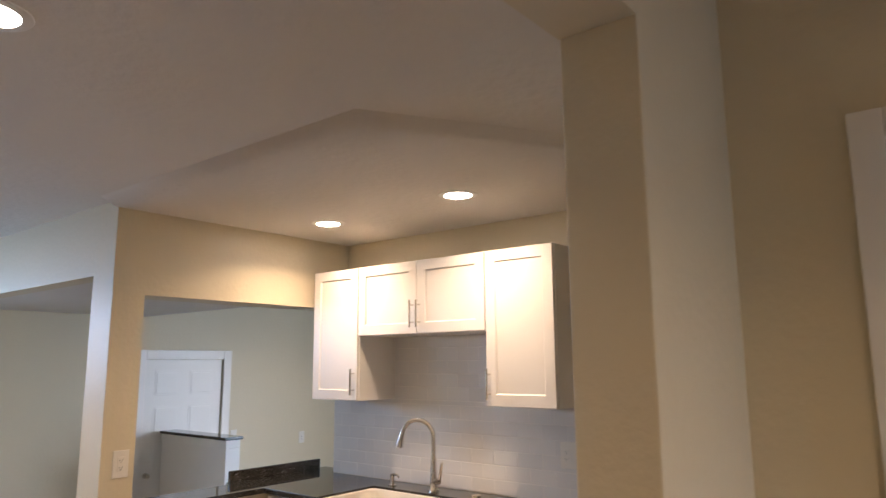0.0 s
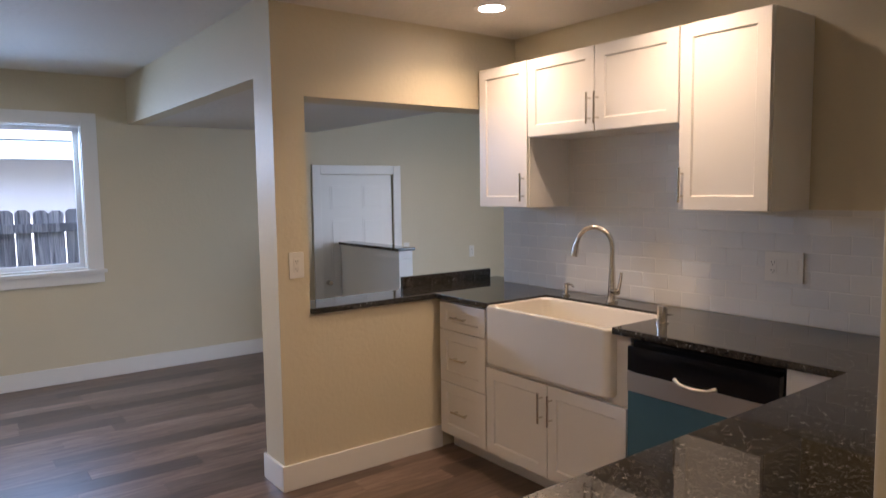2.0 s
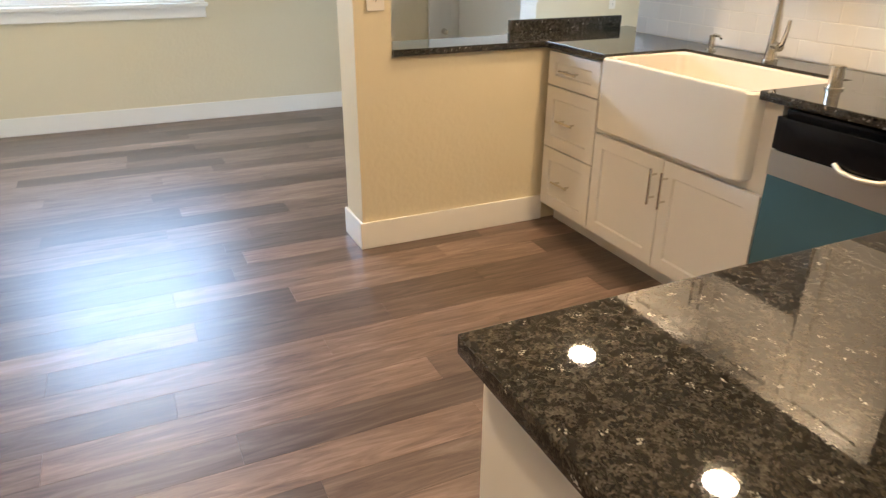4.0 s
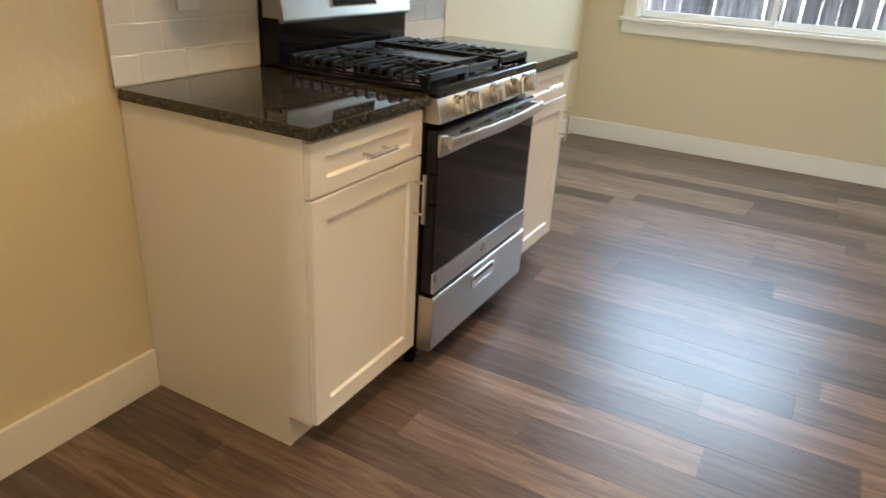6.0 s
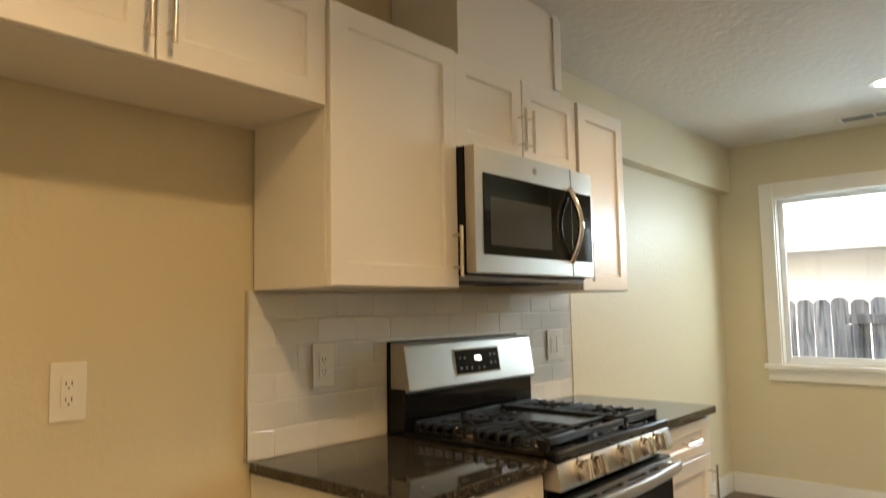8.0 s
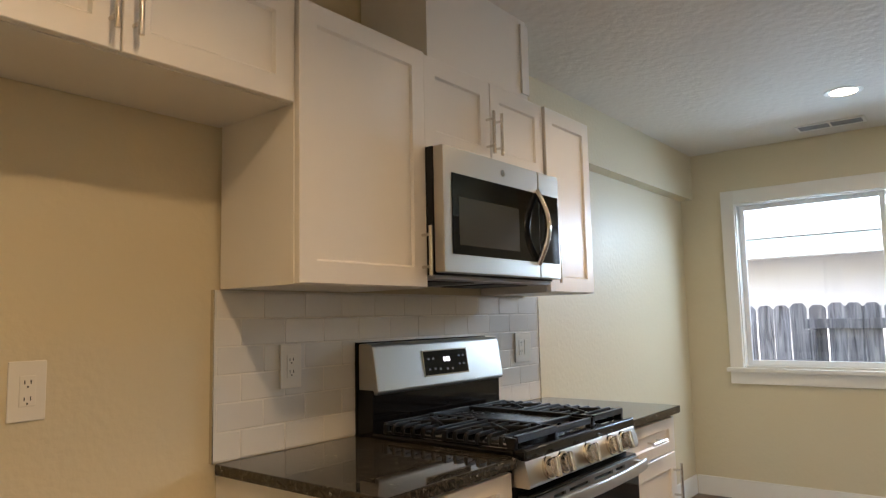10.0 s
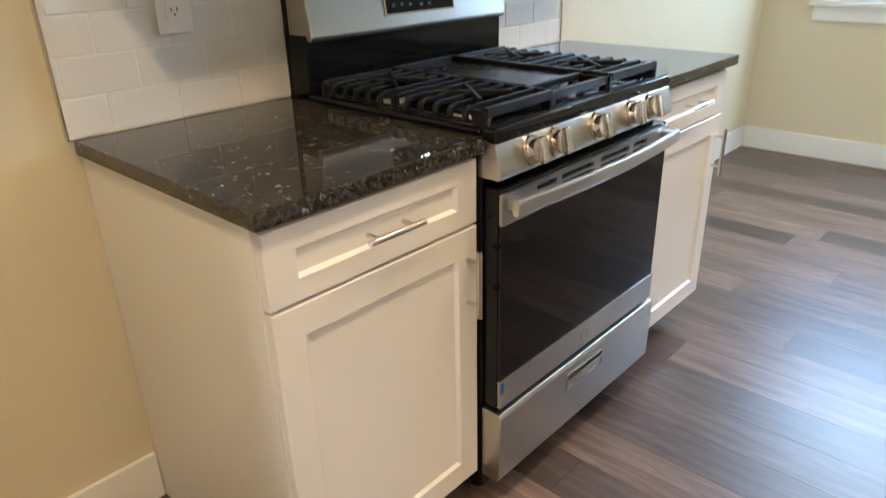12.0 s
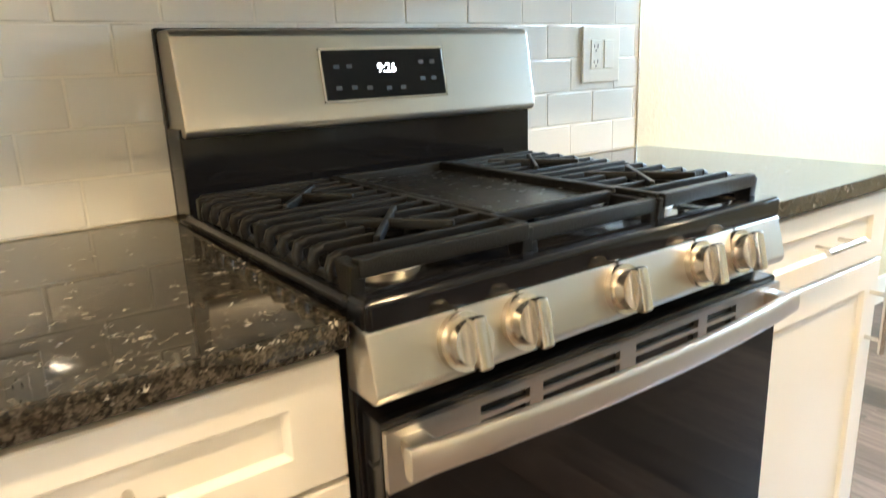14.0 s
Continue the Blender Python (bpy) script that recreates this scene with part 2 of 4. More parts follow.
M_IRON = mat("cast_iron", (0.0045, 0.0042, 0.004), 0.34, spec=0.4, bump=0.3, bscale=400, vary=0.15, vscale=40, rvary=0.1)
M_GLASSBLK = mat("oven_glass", (0.003, 0.003, 0.0035), 0.04, spec=0.35, vary=0.1, vscale=5)
M_GREYGLASS = mat("door_window", (0.004, 0.004, 0.004), 0.045, spec=0.35, vary=0.1, vscale=6)
M_MESH = mat("microwave_mesh", (0.045, 0.044, 0.038), 0.12, vary=0.1, vscale=6)
M_PLASTIC = mat("white_plastic", (0.78, 0.75, 0.68), 0.3, vary=0.02, vscale=20)
M_SLOT = mat("dark_slot", (0.02, 0.018, 0.015), 0.6, vary=0.1, vscale=20)
M_SINK = mat("fireclay", (0.80, 0.76, 0.68), 0.12, vary=0.02, vscale=5, rvary=0.03)
M_PLANK = plank_mat()
M_UNDER = mat("floor_joint", (0.07, 0.052, 0.042), 0.8, vary=0.2, vscale=20)
M_FENCE = fence_mat()
M_STUCCO = mat("stucco", (0.72, 0.73, 0.73), 0.9, bump=0.4, bscale=60, vary=0.04)
M_FASCIA = mat("fascia_paint", (0.38, 0.52, 0.55), 0.6, bump=0.1, bscale=30, vary=0.05)
M_ROOF = mat("pale_shingle", (0.55, 0.53, 0.5), 0.9, bump=0.5, bscale=40, vary=0.15, vscale=12)
M_EARTH = mat("dry_ground", (0.25, 0.22, 0.18), 0.95, bump=0.6, bscale=25, vary=0.25, vscale=3, bdist=0.02)
M_GLASS = glass_mat()
M_LIT = glow("lamp_lens", (1.0, 0.86, 0.66), 9.0)
M_DIGIT = glow("display_digit", (0.9, 0.95, 1.0), 1.3)
M_VINYL = mat("white_vinyl", (0.80, 0.80, 0.79), 0.35, vary=0.02, vscale=8)
M_DWFILM = mat("blue_film_steel", (0.10, 0.22, 0.28), 0.22, 0.6, vary=0.08, vscale=5, rvary=0.05)
M_FILM = mat("blue_film", (0.03, 0.12, 0.32), 0.3, vary=0.1, vscale=30)
M_ALU = mat("cast_aluminium", (0.50, 0.48, 0.44), 0.38, 0.9, vary=0.1, vscale=60, rvary=0.08)
M_MARK = mat("printed_mark", (0.05, 0.05, 0.048), 0.5, vary=0.05, vscale=10)
M_VENT = mat("vent_enamel", (0.30, 0.31, 0.32), 0.5, vary=0.05, vscale=10)

# ---------------------------------------------------------------- mesh helpers


def quad_box(bm, x0, x1, y0, y1, z0, z1):
    x0, x1 = sorted((x0, x1))
    y0, y1 = sorted((y0, y1))
    z0, z1 = sorted((z0, z1))
    v = [bm.verts.new((x, y, z)) for z in (z0, z1) for y in (y0, y1) for x in (x0, x1)]
    for f in ((0, 2, 3, 1), (4, 5, 7, 6), (0, 1, 5, 4), (2, 6, 7, 3), (0, 4, 6, 2), (1, 3, 7, 5)):
        bm.faces.new([v[i] for i in f])
    return v


def boxes(*dims, bevel=0.0, segments=2):
    """One bmesh of several boxes, each x0, x1, y0, y1, z0, z1, with rounded edges."""
    out = bmesh.new()
    for d in dims:
        bm = bmesh.new()
        quad_box(bm, *d)
        if bevel:
            small = min(abs(d[1] - d[0]), abs(d[3] - d[2]), abs(d[5] - d[4]))
            bmesh.ops.bevel(bm, geom=bm.edges[:], offset=min(bevel, small * 0.45), segments=segments, affect="EDGES", profile=0.5)
        me = bpy.data.meshes.new("tmp")
        bm.to_mesh(me)
        bm.free()
        out.from_mesh(me)
        bpy.data.meshes.remove(me)
    return out


def rod(bm, a, b, r, n=14, cap=True, r2=None):
    a, b = Vector(a), Vector(b)
    m = Matrix.Translation((a + b) / 2) @ (b - a).to_track_quat("Z", "Y").to_matrix().to_4x4()
    bmesh.ops.create_cone(bm, cap_ends=cap, segments=n, radius1=r, radius2=r if r2 is None else r2, depth=(b - a).length, matrix=m)
    return bm


def tube(points, radius, n=12):
    """A round tube along a line of points; radius may be one number or one for each point."""
    bm = bmesh.new()
    pts = [Vector(p) for p in points]
    rad = radius if isinstance(radius, (list, tuple)) else [radius] * len(pts)
    rings = []
    up = Vector((0, 0, 1))
    side = None
    for i, p in enumerate(pts):
        d = (pts[min(i + 1, len(pts) - 1)] - pts[max(i - 1, 0)]).normalized()
        if side is None:
            side = d.cross(up)
            side = side.normalized() if side.length > 0.05 else Vector((1, 0, 0))
        side = (side - d * side.dot(d)).normalized()
        other = d.cross(side)
        rings.append([bm.verts.new(p + rad[i] * (side * math.cos(a) + other * math.sin(a))) for a in (2 * math.pi * k / n for k in range(n))])
    for r0, r1 in zip(rings, rings[1:]):
        for k in range(n):
            bm.faces.new((r0[k], r0[(k + 1) % n], r1[(k + 1) % n], r1[k]))
    bm.faces.new(rings[0][::-1])
    bm.faces.new(rings[-1])
    return bm


def prism(loop, axis, lo, hi, bevel=0.0):
    """A closed outline in the two other axes, drawn out along axis."""
    bm = bmesh.new()

    def at(p, d):
        q = list(p)
        q.insert(axis, d)
        return q
    a = [bm.verts.new(at(p, lo)) for p in loop]
    b = [bm.verts.new(at(p, hi)) for p in loop]
    n = len(loop)
    for i in range(n):
        bm.faces.new((a[i], a[(i + 1) % n], b[(i + 1) % n], b[i]))
    bm.faces.new(a[::-1])
    bm.faces.new(b)
    bmesh.ops.recalc_face_normals(bm, faces=bm.faces[:])
    if bevel:
        bmesh.ops.bevel(bm, geom=bm.edges[:], offset=bevel, segments=2, affect="EDGES", profile=0.5)
    return bm


def join(*bms):
    out = bmesh.new()
    for bm in bms:
        me = bpy.data.meshes.new("tmp")
        bm.to_mesh(me)
        bm.free()
        out.from_mesh(me)
        bpy.data.meshes.remove(me)
    return out


def part(name, bm, material, parent=None, label="", smooth=True):
    """Links a bmesh as one mesh object under a thing or a part."""
    me = bpy.data.meshes.new(name)
    bmesh.ops.recalc_face_normals(bm, faces=bm.faces[:])
    turned = []
    if smooth:
        # flat faces stay flat: corner normals weighted by the area of the faces that meet softly there
        size = {f: f.calc_area() for f in bm.faces}
        for f in bm.faces:
            for corner in f.loops:
                n = Vector((0, 0, 0))
                for other in corner.vert.link_faces:
                    if other.normal.dot(f.normal) > 0.76:
                        n += other.normal * size[other]
                turned.append(n.normalized() if n.length > 1e-12 else f.normal.copy())
    bm.to_mesh(me)
    bm.free()
    if smooth:
        me.shade_smooth()
        me.normals_split_custom_set(turned)
    me.materials.append(material)
    ob = new(name, me)
    if parent is not None:
        ob.parent = parent
    if label:
        ob["label"] = label
    return ob


def thing(name, m, label, category, group="", kind=""):
    ob = new(name)
    ob.empty_display_size = 0.1
    ob.matrix_world = m
    return tagged(ob, label, category, group, kind)


def structure(name, bm, material, label, category):
    return tagged(part(name, bm, material), label, category, "", "structure")


# ---------------------------------------------------------------- plan
XW, XP, XP2 = -3.51, -0.541, -0.766     # window wall; pass-through wall, both faces
YS, YN, YH = 0.0, 3.93, 2.348          # stove wall; sink wall; line of pillar and header
LOW = 2.075                             # underside of the header and of the low ceiling behind it
WY0, WY1, WZ0, WZ1 = 0.285, 2.0, 0.90, 2.055   # window opening
XS0, XS1, YST = 2.30, 2.451, 1.817        # stub wall beside the entry
XF0, XF1, YF = 1.405, 1.525, 0.88       # refrigerator niche side wall
YL = 7.2                                # far end of the living room
XE, YHN = 4.6, 2.28                      # entry hall end and its closet wall
HY0, HY1, HZ0, HZ1 = 1.83, 2.18, 0.30, 2.0   # opening of the unseen, added hall window
H = 0.914

wall_w = structure("wall_west", boxes((XW - 0.15, XW, -0.3, WY0, -0.4, CEIL), (XW - 0.15, XW, WY1, 4.08, -0.4, CEIL), (XW - 0.15, XW, 4.925, YL, -0.4, CEIL), (XW - 0.15, XW, 4.08, 4.925, 1.668, CEIL),
                                       (XW - 0.15, XW, WY0, WY1, -0.4, WZ0), (XW - 0.15, XW, WY0, WY1, WZ1, CEIL)), M_WALL, "cream textured exterior wall around the dining window", "wall")
wall_s = structure("wall_south", boxes((-1.29, XE, -0.15, 0, 0, CEIL), (XW, -1.29, -0.25, -0.09, 0, 2.12), (XW, -1.29, -0.15, 0, 2.12, CEIL)), M_WALL, "cream textured wall behind the range, lower part set back", "wall")
wall_n = structure("wall_north", boxes((-0.65, XS1, YN, YN + 0.12, 0, CEIL)), M_WALL, "cream textured wall behind the sink", "wall")
wall_p = structure("wall_passthrough", boxes((XP2, XP, YH, 2.515, 0, CEIL), (XP2, XP, 2.515, YN, 1.973, CEIL), (XP2, XP, 2.515, YN, 0, 0.88)), M_WALL, "cream wall with an open pass-through over the counter", "wall")
header = structure("header", boxes((XW, XP2, YH, YH + 0.12, LOW, CEIL)), M_WALL, "painted header across the opening to the living room", "header")
wall_e = structure("wall_stub", boxes((XS0, XS1, YST, YN, 0, CEIL), bevel=0.008), M_WALL, "short cream textured wall beside the entry opening", "wall")
wall_e2 = structure("wall_entry", boxes((XS0, XS1, 0, 0.35, 0, CEIL), (XS0, XS1, 0.35, YST, 2.2, CEIL)), M_WALL, "cream wall and header over the entry opening", "wall")
wall_f = structure("wall_niche", boxes((XF0, XF1, 0, YF, 0, CEIL), bevel=0.008), M_WALL, "cream textured side wall of the refrigerator niche", "wall")
# the opening in this wall is unseen, left there to admit daylight
wall_l = structure("wall_living", boxes((XW, -0.4, YL, YL + 0.15, -0.4, CEIL), (2.2, 5.2, YL, YL + 0.15, -0.4, CEIL), (-0.4, 2.2, YL, YL + 0.15, -0.4, 0.3), (-0.4, 2.2, YL, YL + 0.15, 2.15, CEIL), (5.1, 5.25, YN + 0.12, YL, 0, CEIL)), M_WALL, "far cream wall of the living room", "wall")
hall = structure("wall_hall", boxes((XE, XE + 0.12, -0.15, HY0, 0, CEIL), (XE, XE + 0.12, HY1, YN + 0.12, 0, CEIL), (XE, XE + 0.12, HY0, HY1, 0, HZ0), (XE, XE + 0.12, HY0, HY1, HZ1, CEIL), (XE + 0.12, 5.2, YN, YN + 0.12, 0, CEIL), (XS1, 2.742, YHN, YHN + 0.12, 0, CEIL), (3.582, XE, YHN, YHN + 0.12, 0, CEIL), (2.742, 3.582, YHN, YHN + 0.12, 2.03, CEIL)), M_WALL, "plain cream wall of the entry hall with a closet door", "wall")

ceil = structure("ceiling", boxes((XW - 0.15, XE, -0.15, YH + 0.12, CEIL, CEIL + 0.1), (XP2, XE, YH + 0.12, YN + 0.12, CEIL, CEIL + 0.1), (XW - 0.15, 5.2, YN + 0.12, YL, CEIL, CEIL + 0.1)), M_CEIL, "off-white textured ceiling", "ceiling")
lowc = structure("ceiling_low", boxes((XW, XP2, YH + 0.12, YN + 0.12, LOW, CEIL + 0.1)), M_CEIL, "low textured ceiling behind the header", "ceiling")


def soffit_mesh():
    """The lowered ceiling over the sink side: one corner cut off at an angle, a sloping edge."""
    bm = bmesh.new()
    lo = [(XP, 2.325, SOFFIT), (1.25, 2.325, SOFFIT), (2.24, YN, SOFFIT), (1.3, YN, SOFFIT), (XP, YN, SOFFIT)]
    hi = [(XP, 2.255, CEIL), (1.29, 2.255, CEIL), (2.295, YN, CEIL), (1.3, YN, CEIL), (XP, YN, CEIL)]
    a, b = [bm.verts.new(p) for p in lo], [bm.verts.new(p) for p in hi]
    bm.faces.new(a)
    for i in range(5):
        bm.faces.new((a[i], a[(i + 1) % 5], b[(i + 1) % 5], b[i]))
    bm.faces.new(b)
    return bm


structure("ceiling_soffit", soffit_mesh(), M_CEIL, "lowered textured ceiling over the sink counter", "ceiling")

# unseen roof; its overhangs are sized to shade the hall opening and fence
roof = structure("roof", boxes((XW - 0.75, XE + 2.4, -0.8, YL + 0.8, CEIL + 0.16, CEIL + 0.30)), M_ROOF, "unseen own roof slab, eaves drawn out to block the sun", "roof")
floor = structure("floor", boxes((XW, XE, -0.25, 4.1, -0.06, -0.006), (XP2, 5.2, 4.1, YL, -0.06, -0.006), (XW, XP2, 4.42, YL, -0.42, -0.36), (XW, XP2, 4.1, 4.42, -0.06, -0.006)), M_UNDER, "grey-brown wood plank floor", "floor")

BH = 0.133


def baseboard(*runs):
    return structure("baseboard", boxes(*[(x0, x1, y0, y1, 0, BH) for x0, x1, y0, y1 in runs], bevel=0.004), M_TRIM, "tall white painted baseboard", "baseboard")


T = 0.014
baseboard((XW, XW + T, -0.076, YH + 1.9))
baseboard((XW + T, -1.27, -0.09, -0.09 + T))
baseboard((0.492, XF0, 0, T))
baseboard((XF0 - T, XF0, T, YF + T), (XF0, XF1 + T, YF, YF + T), (XF1, XF1 + T, 0, YF))
baseboard((XP, XP + T, YH - T, 3.33), (XP2 - T, XP, YH - T, YH), (XP2 - T, XP2, YH, YN))
baseboard((XF1 + T, XS0, 0, T))

# ---------------------------------------------------------------- window


def window():
    w = thing("window_1", pose(XW, 0, 0), "white sliding window with painted casing and sill", "window", kind="structure")
    part("casing", boxes((0, 0.02, 0.20, WY0 + 0.005, 0.90, 2.15), (0, 0.02, WY1 - 0.005, 2.11, 0.90, 2.15), (0, 0.021, WY0 + 0.005, WY1 - 0.005, WZ1 - 0.005, 2.15), bevel=0.003), M_TRIM, w)
    part("sill", boxes((-0.03, 0.05, 0.18, 2.13, 0.872, 0.90), (0, 0.022, 0.20, 2.11, 0.79, 0.872), bevel=0.004), M_TRIM, w)
    part("jamb", boxes((-0.15, 0, WY0, WY0 + 0.012, WZ0, WZ1), (-0.15, 0, WY1 - 0.012, WY1, WZ0, WZ1), (-0.15, 0, WY0 + 0.012, WY1 - 0.012, WZ1 - 0.012, WZ1), (-0.15, -0.03, WY0 + 0.012, WY1 - 0.012, WZ0, WZ0 + 0.012)), M_TRIM, w)
    ym = 1.175
    for y0, y1, x in ((WY0 + 0.012, ym + 0.02, -0.06), (ym - 0.02, WY1 - 0.012, -0.095)):
        s = part("sash", boxes((x - 0.03, x, y0, y0 + 0.035, WZ0 + 0.012, WZ1 - 0.012), (x - 0.03, x, y1 - 0.035, y1, WZ0 + 0.012, WZ1 - 0.012),
                               (x - 0.03, x, y0 + 0.035, y1 - 0.035, WZ0 + 0.012, WZ0 + 0.05), (x - 0.03, x, y0 + 0.035, y1 - 0.035, WZ1 - 0.045, WZ1 - 0.012), bevel=0.003), M_VINYL, w)
        pane = part("pane", boxes((x - 0.017, x - 0.013, y0 + 0.034, y1 - 0.034, WZ0 + 0.049, WZ1 - 0.044)), M_GLASS, s)
        pane.visible_shadow = False


def unseen_hall_window():
    # unseen window, added only to account for daylight in the hall
    w = thing("window_2", pose(XE, 0, 0), "unseen white fixed window added at the hall's end for daylight", "window", kind="structure")
    y0, y1, z0, z1 = HY0, HY1, HZ0, HZ1
    part("casing", boxes((-0.02, 0, y0 - 0.08, y0, z0 - 0.08, z1 + 0.08), (-0.02, 0, y1, y1 + 0.08, z0 - 0.08, z1 + 0.08), (-0.019, 0, y0, y1, z1, z1 + 0.08), (-0.019, 0, y0, y1, z0 - 0.08, z0), bevel=0.003), M_TRIM, w)
    s = part("sash", boxes((0.03, 0.06, y0, y0 + 0.04, z0, z1), (0.03, 0.06, y1 - 0.04, y1, z0, z1), (0.03, 0.06, y0 + 0.04, y1 - 0.04, z0, z0 + 0.04), (0.03, 0.06, y0 + 0.04, y1 - 0.04, z1 - 0.04, z1), bevel=0.003), M_VINYL, w)
    pane = part("pane", boxes((0.043, 0.047, y0 + 0.039, y1 - 0.039, z0 + 0.039, z1 - 0.039)), M_GLASS, s)
    pane.visible_shadow = False


window()
unseen_hall_window()

# ---------------------------------------------------------------- cabinets: local x along the wall, y out of it, z up


def bar_pull(parent, a, b, out):
    """A round bar pull on two posts; a and b are its ends on the face, out the face's way."""
    a, b, o = Vector(a), Vector(b), Vector(out)
    d = (b - a).normalized()
    L = (b - a).length
    bm = bmesh.new()
    rod(bm, a + o * 0.032, b + o * 0.032, 0.006, 12)
    for s in (0.18, 0.82):
        p = a + d * L * s
        rod(bm, p, p + o * 0.032, 0.0045, 10)
    return part("handle", bm, M_NICKEL, parent, "brushed nickel bar pull")


def shaker(name, parent, x0, x1, z0, z1, y, rail=0.057):
    """A shaker front: flat frame with a set-back centre panel."""
    t = 0.019
    r = min(rail, (z1 - z0) * 0.3)
    bm = bmesh.new()
    o = [(x0, z0), (x1, z0), (x1, z1), (x0, z1)]
    i = [(x0 + rail, z0 + r), (x1 - rail, z0 + r), (x1 - rail, z1 - r), (x0 + rail, z1 - r)]
    e = 0.006
    k = [(x0 + rail + e, z0 + r + e), (x1 - rail - e, z0 + r + e), (x1 - rail - e, z1 - r - e), (x0 + rail + e, z1 - r - e)]
    c = 0.002
    oc = [(x0 + c, z0 + c), (x1 - c, z0 + c), (x1 - c, z1 - c), (x0 + c, z1 - c)]
    rows = [[bm.verts.new((p[0], yy, p[1])) for p in ring] for ring, yy in ((o, y), (o, y + t - c), (oc, y + t), (i, y + t), (k, y + t - 0.008))]
    for r0, r1 in zip(rows, rows[1:]):
        for j in range(4):
            bm.faces.new((r0[j], r0[(j + 1) % 4], r1[(j + 1) % 4], r1[j]))
    bm.faces.new(rows[0])
    bm.faces.new(rows[-1])
    return part(name, bm, M_CAB, parent, smooth=False)


def base_cabinet(m, w, fronts, label, depth=0.60):
    """fronts: (kind, x0, x1, z0, z1, handle side)"""
    c = thing("base_cabinet", m, label, "cabinet", "base cabinets")
    side = [(0, 0), (depth - 0.075, 0), (depth - 0.075, 0.1), (depth, 0.1), (depth, 0.882), (0, 0.882)]
    for sx in (0, w - 0.016):
        part("side_panel", prism(side, 0, sx, sx + 0.016), M_CAB, c, smooth=False)
    body = boxes((0.016, w - 0.016, 0, depth, 0.1, 0.116), (0.016, w - 0.016, 0, 0.01, 0.116, 0.882), (0.016, w - 0.016, depth - 0.02, depth - 0.001, 0.117, 0.882))
    part("body", body, M_CAB, c, smooth=False)
    part("toe_kick", boxes((0.016, w - 0.016, depth - 0.09, depth - 0.077, 0, 0.0995)), M_CAB, c)
    for kind, x0, x1, z0, z1, side_h in fronts:
        f = shaker("drawer" if kind == "drawer" else "door", c, x0, x1, z0, z1, depth + 0.001, 0.057)
        yf = depth + 0.02
        if kind == "drawer":
            cx, cz = (x0 + x1) / 2, (z0 + z1) / 2
            hw = min(0.064, (x1 - x0) * 0.28)
            bar_pull(f, (cx - hw, yf, cz), (cx + hw, yf, cz), (0, 1, 0))
        elif side_h:
            hx = x1 - 0.03 if side_h > 0 else x0 + 0.03
            bar_pull(f, (hx, yf, z1 - 0.19), (hx, yf, z1 - 0.04), (0, 1, 0))
    return c


def upper_cabinet(m, w, z0, z1, doors, label, depth=0.31):
    """doors: (x0, x1, handle side, -1 low left, 1 low right)"""
    c = thing("wall_cabinet", m, label, "cabinet", "wall cabinets")
    part("body", boxes((0, w, 0, depth, z0, z1), bevel=0.001), M_CAB, c, smooth=False)
    for x0, x1, hs in doors:
        d = shaker("door", c, x0, x1, z0 + 0.002, z1 - 0.002, depth + 0.001)
        hx = x1 - 0.022 if hs > 0 else x0 + 0.022
        bar_pull(d, (hx, depth + 0.02, z0 + 0.035), (hx, depth + 0.02, z0 + 0.185), (0, 1, 0))
    return c


# stove wall, facing the room along +y
base_cabinet(pose(-0.004, 0.004, 0), 0.494, [("drawer", 0.004, 0.490, 0.742, 0.872, 0), ("door", 0.004, 0.490, 0.106, 0.736, -1)], "white shaker base cabinet with drawer and door beside the range")
base_cabinet(pose(-1.206, 0.004, 0), 0.476, [("drawer", 0.004, 0.472, 0.742, 0.872, 0), ("door", 0.004, 0.472, 0.106, 0.736, -1)], "white shaker base cabinet at the dining end of the range")
upper_cabinet(pose(-0.006, 0.013, 0), 0.497, 1.378, 2.115, [(0.003, 0.494, -1)], "tall white shaker wall cabinet beside the microwave")
upper_cabinet(pose(-0.740, 0.004, 0), 0.732, 1.815, 2.115, [(0.003, 0.364, 1), (0.368, 0.729, -1)], "short white wall cabinet above the microwave")
upper_cabinet(pose(-1.118, 0.013, 0), 0.376, 1.378, 2.115, [(0.003, 0.373, 1)], "narrow white shaker wall cabinet past the microwave")
upper_cabinet(pose(0.493, 0.004, 0), 0.882, 1.832, 2.115, [(0.003, 0.440, 1), (0.444, 0.879, -1)], "short white wall cabinet over the empty refrigerator niche")
duct = thing("duct_cover", pose(-0.685, 0.004, 2.117), "white painted box hiding the exhaust duct above the cabinet", "duct cover")
part("panel", boxes((0, 0.618, 0, 0.30, 0, CEIL - 2.119), bevel=0.001), M_CAB, duct)
part("trim_strip", boxes((0.0, 0.05, 0.301, 0.309, 0.03, CEIL - 2.14), bevel=0.001), M_CAB, duct)

# sink wall, facing -y


def north(x):
    return pose(x, YN - 0.004, 0, 0, 0, 180)


base_cabinet(north(-0.110), 0.405, [("drawer", 0.004, 0.401, 0.716, 0.872, 0), ("drawer", 0.004, 0.401, 0.414, 0.710, 0), ("drawer", 0.004, 0.401, 0.106, 0.408, 0)], "narrow white three-drawer cabinet beside the sink")
base_cabinet(north(0.810), 0.918, [("door", 0.004, 0.466, 0.106, 0.568, 1), ("door", 0.470, 0.914, 0.106, 0.568, -1)], "white sink base cabinet with two doors")
base_cabinet(north(1.73), 0.265, [], "narrow white corner filler cabinet beside the dishwasher")
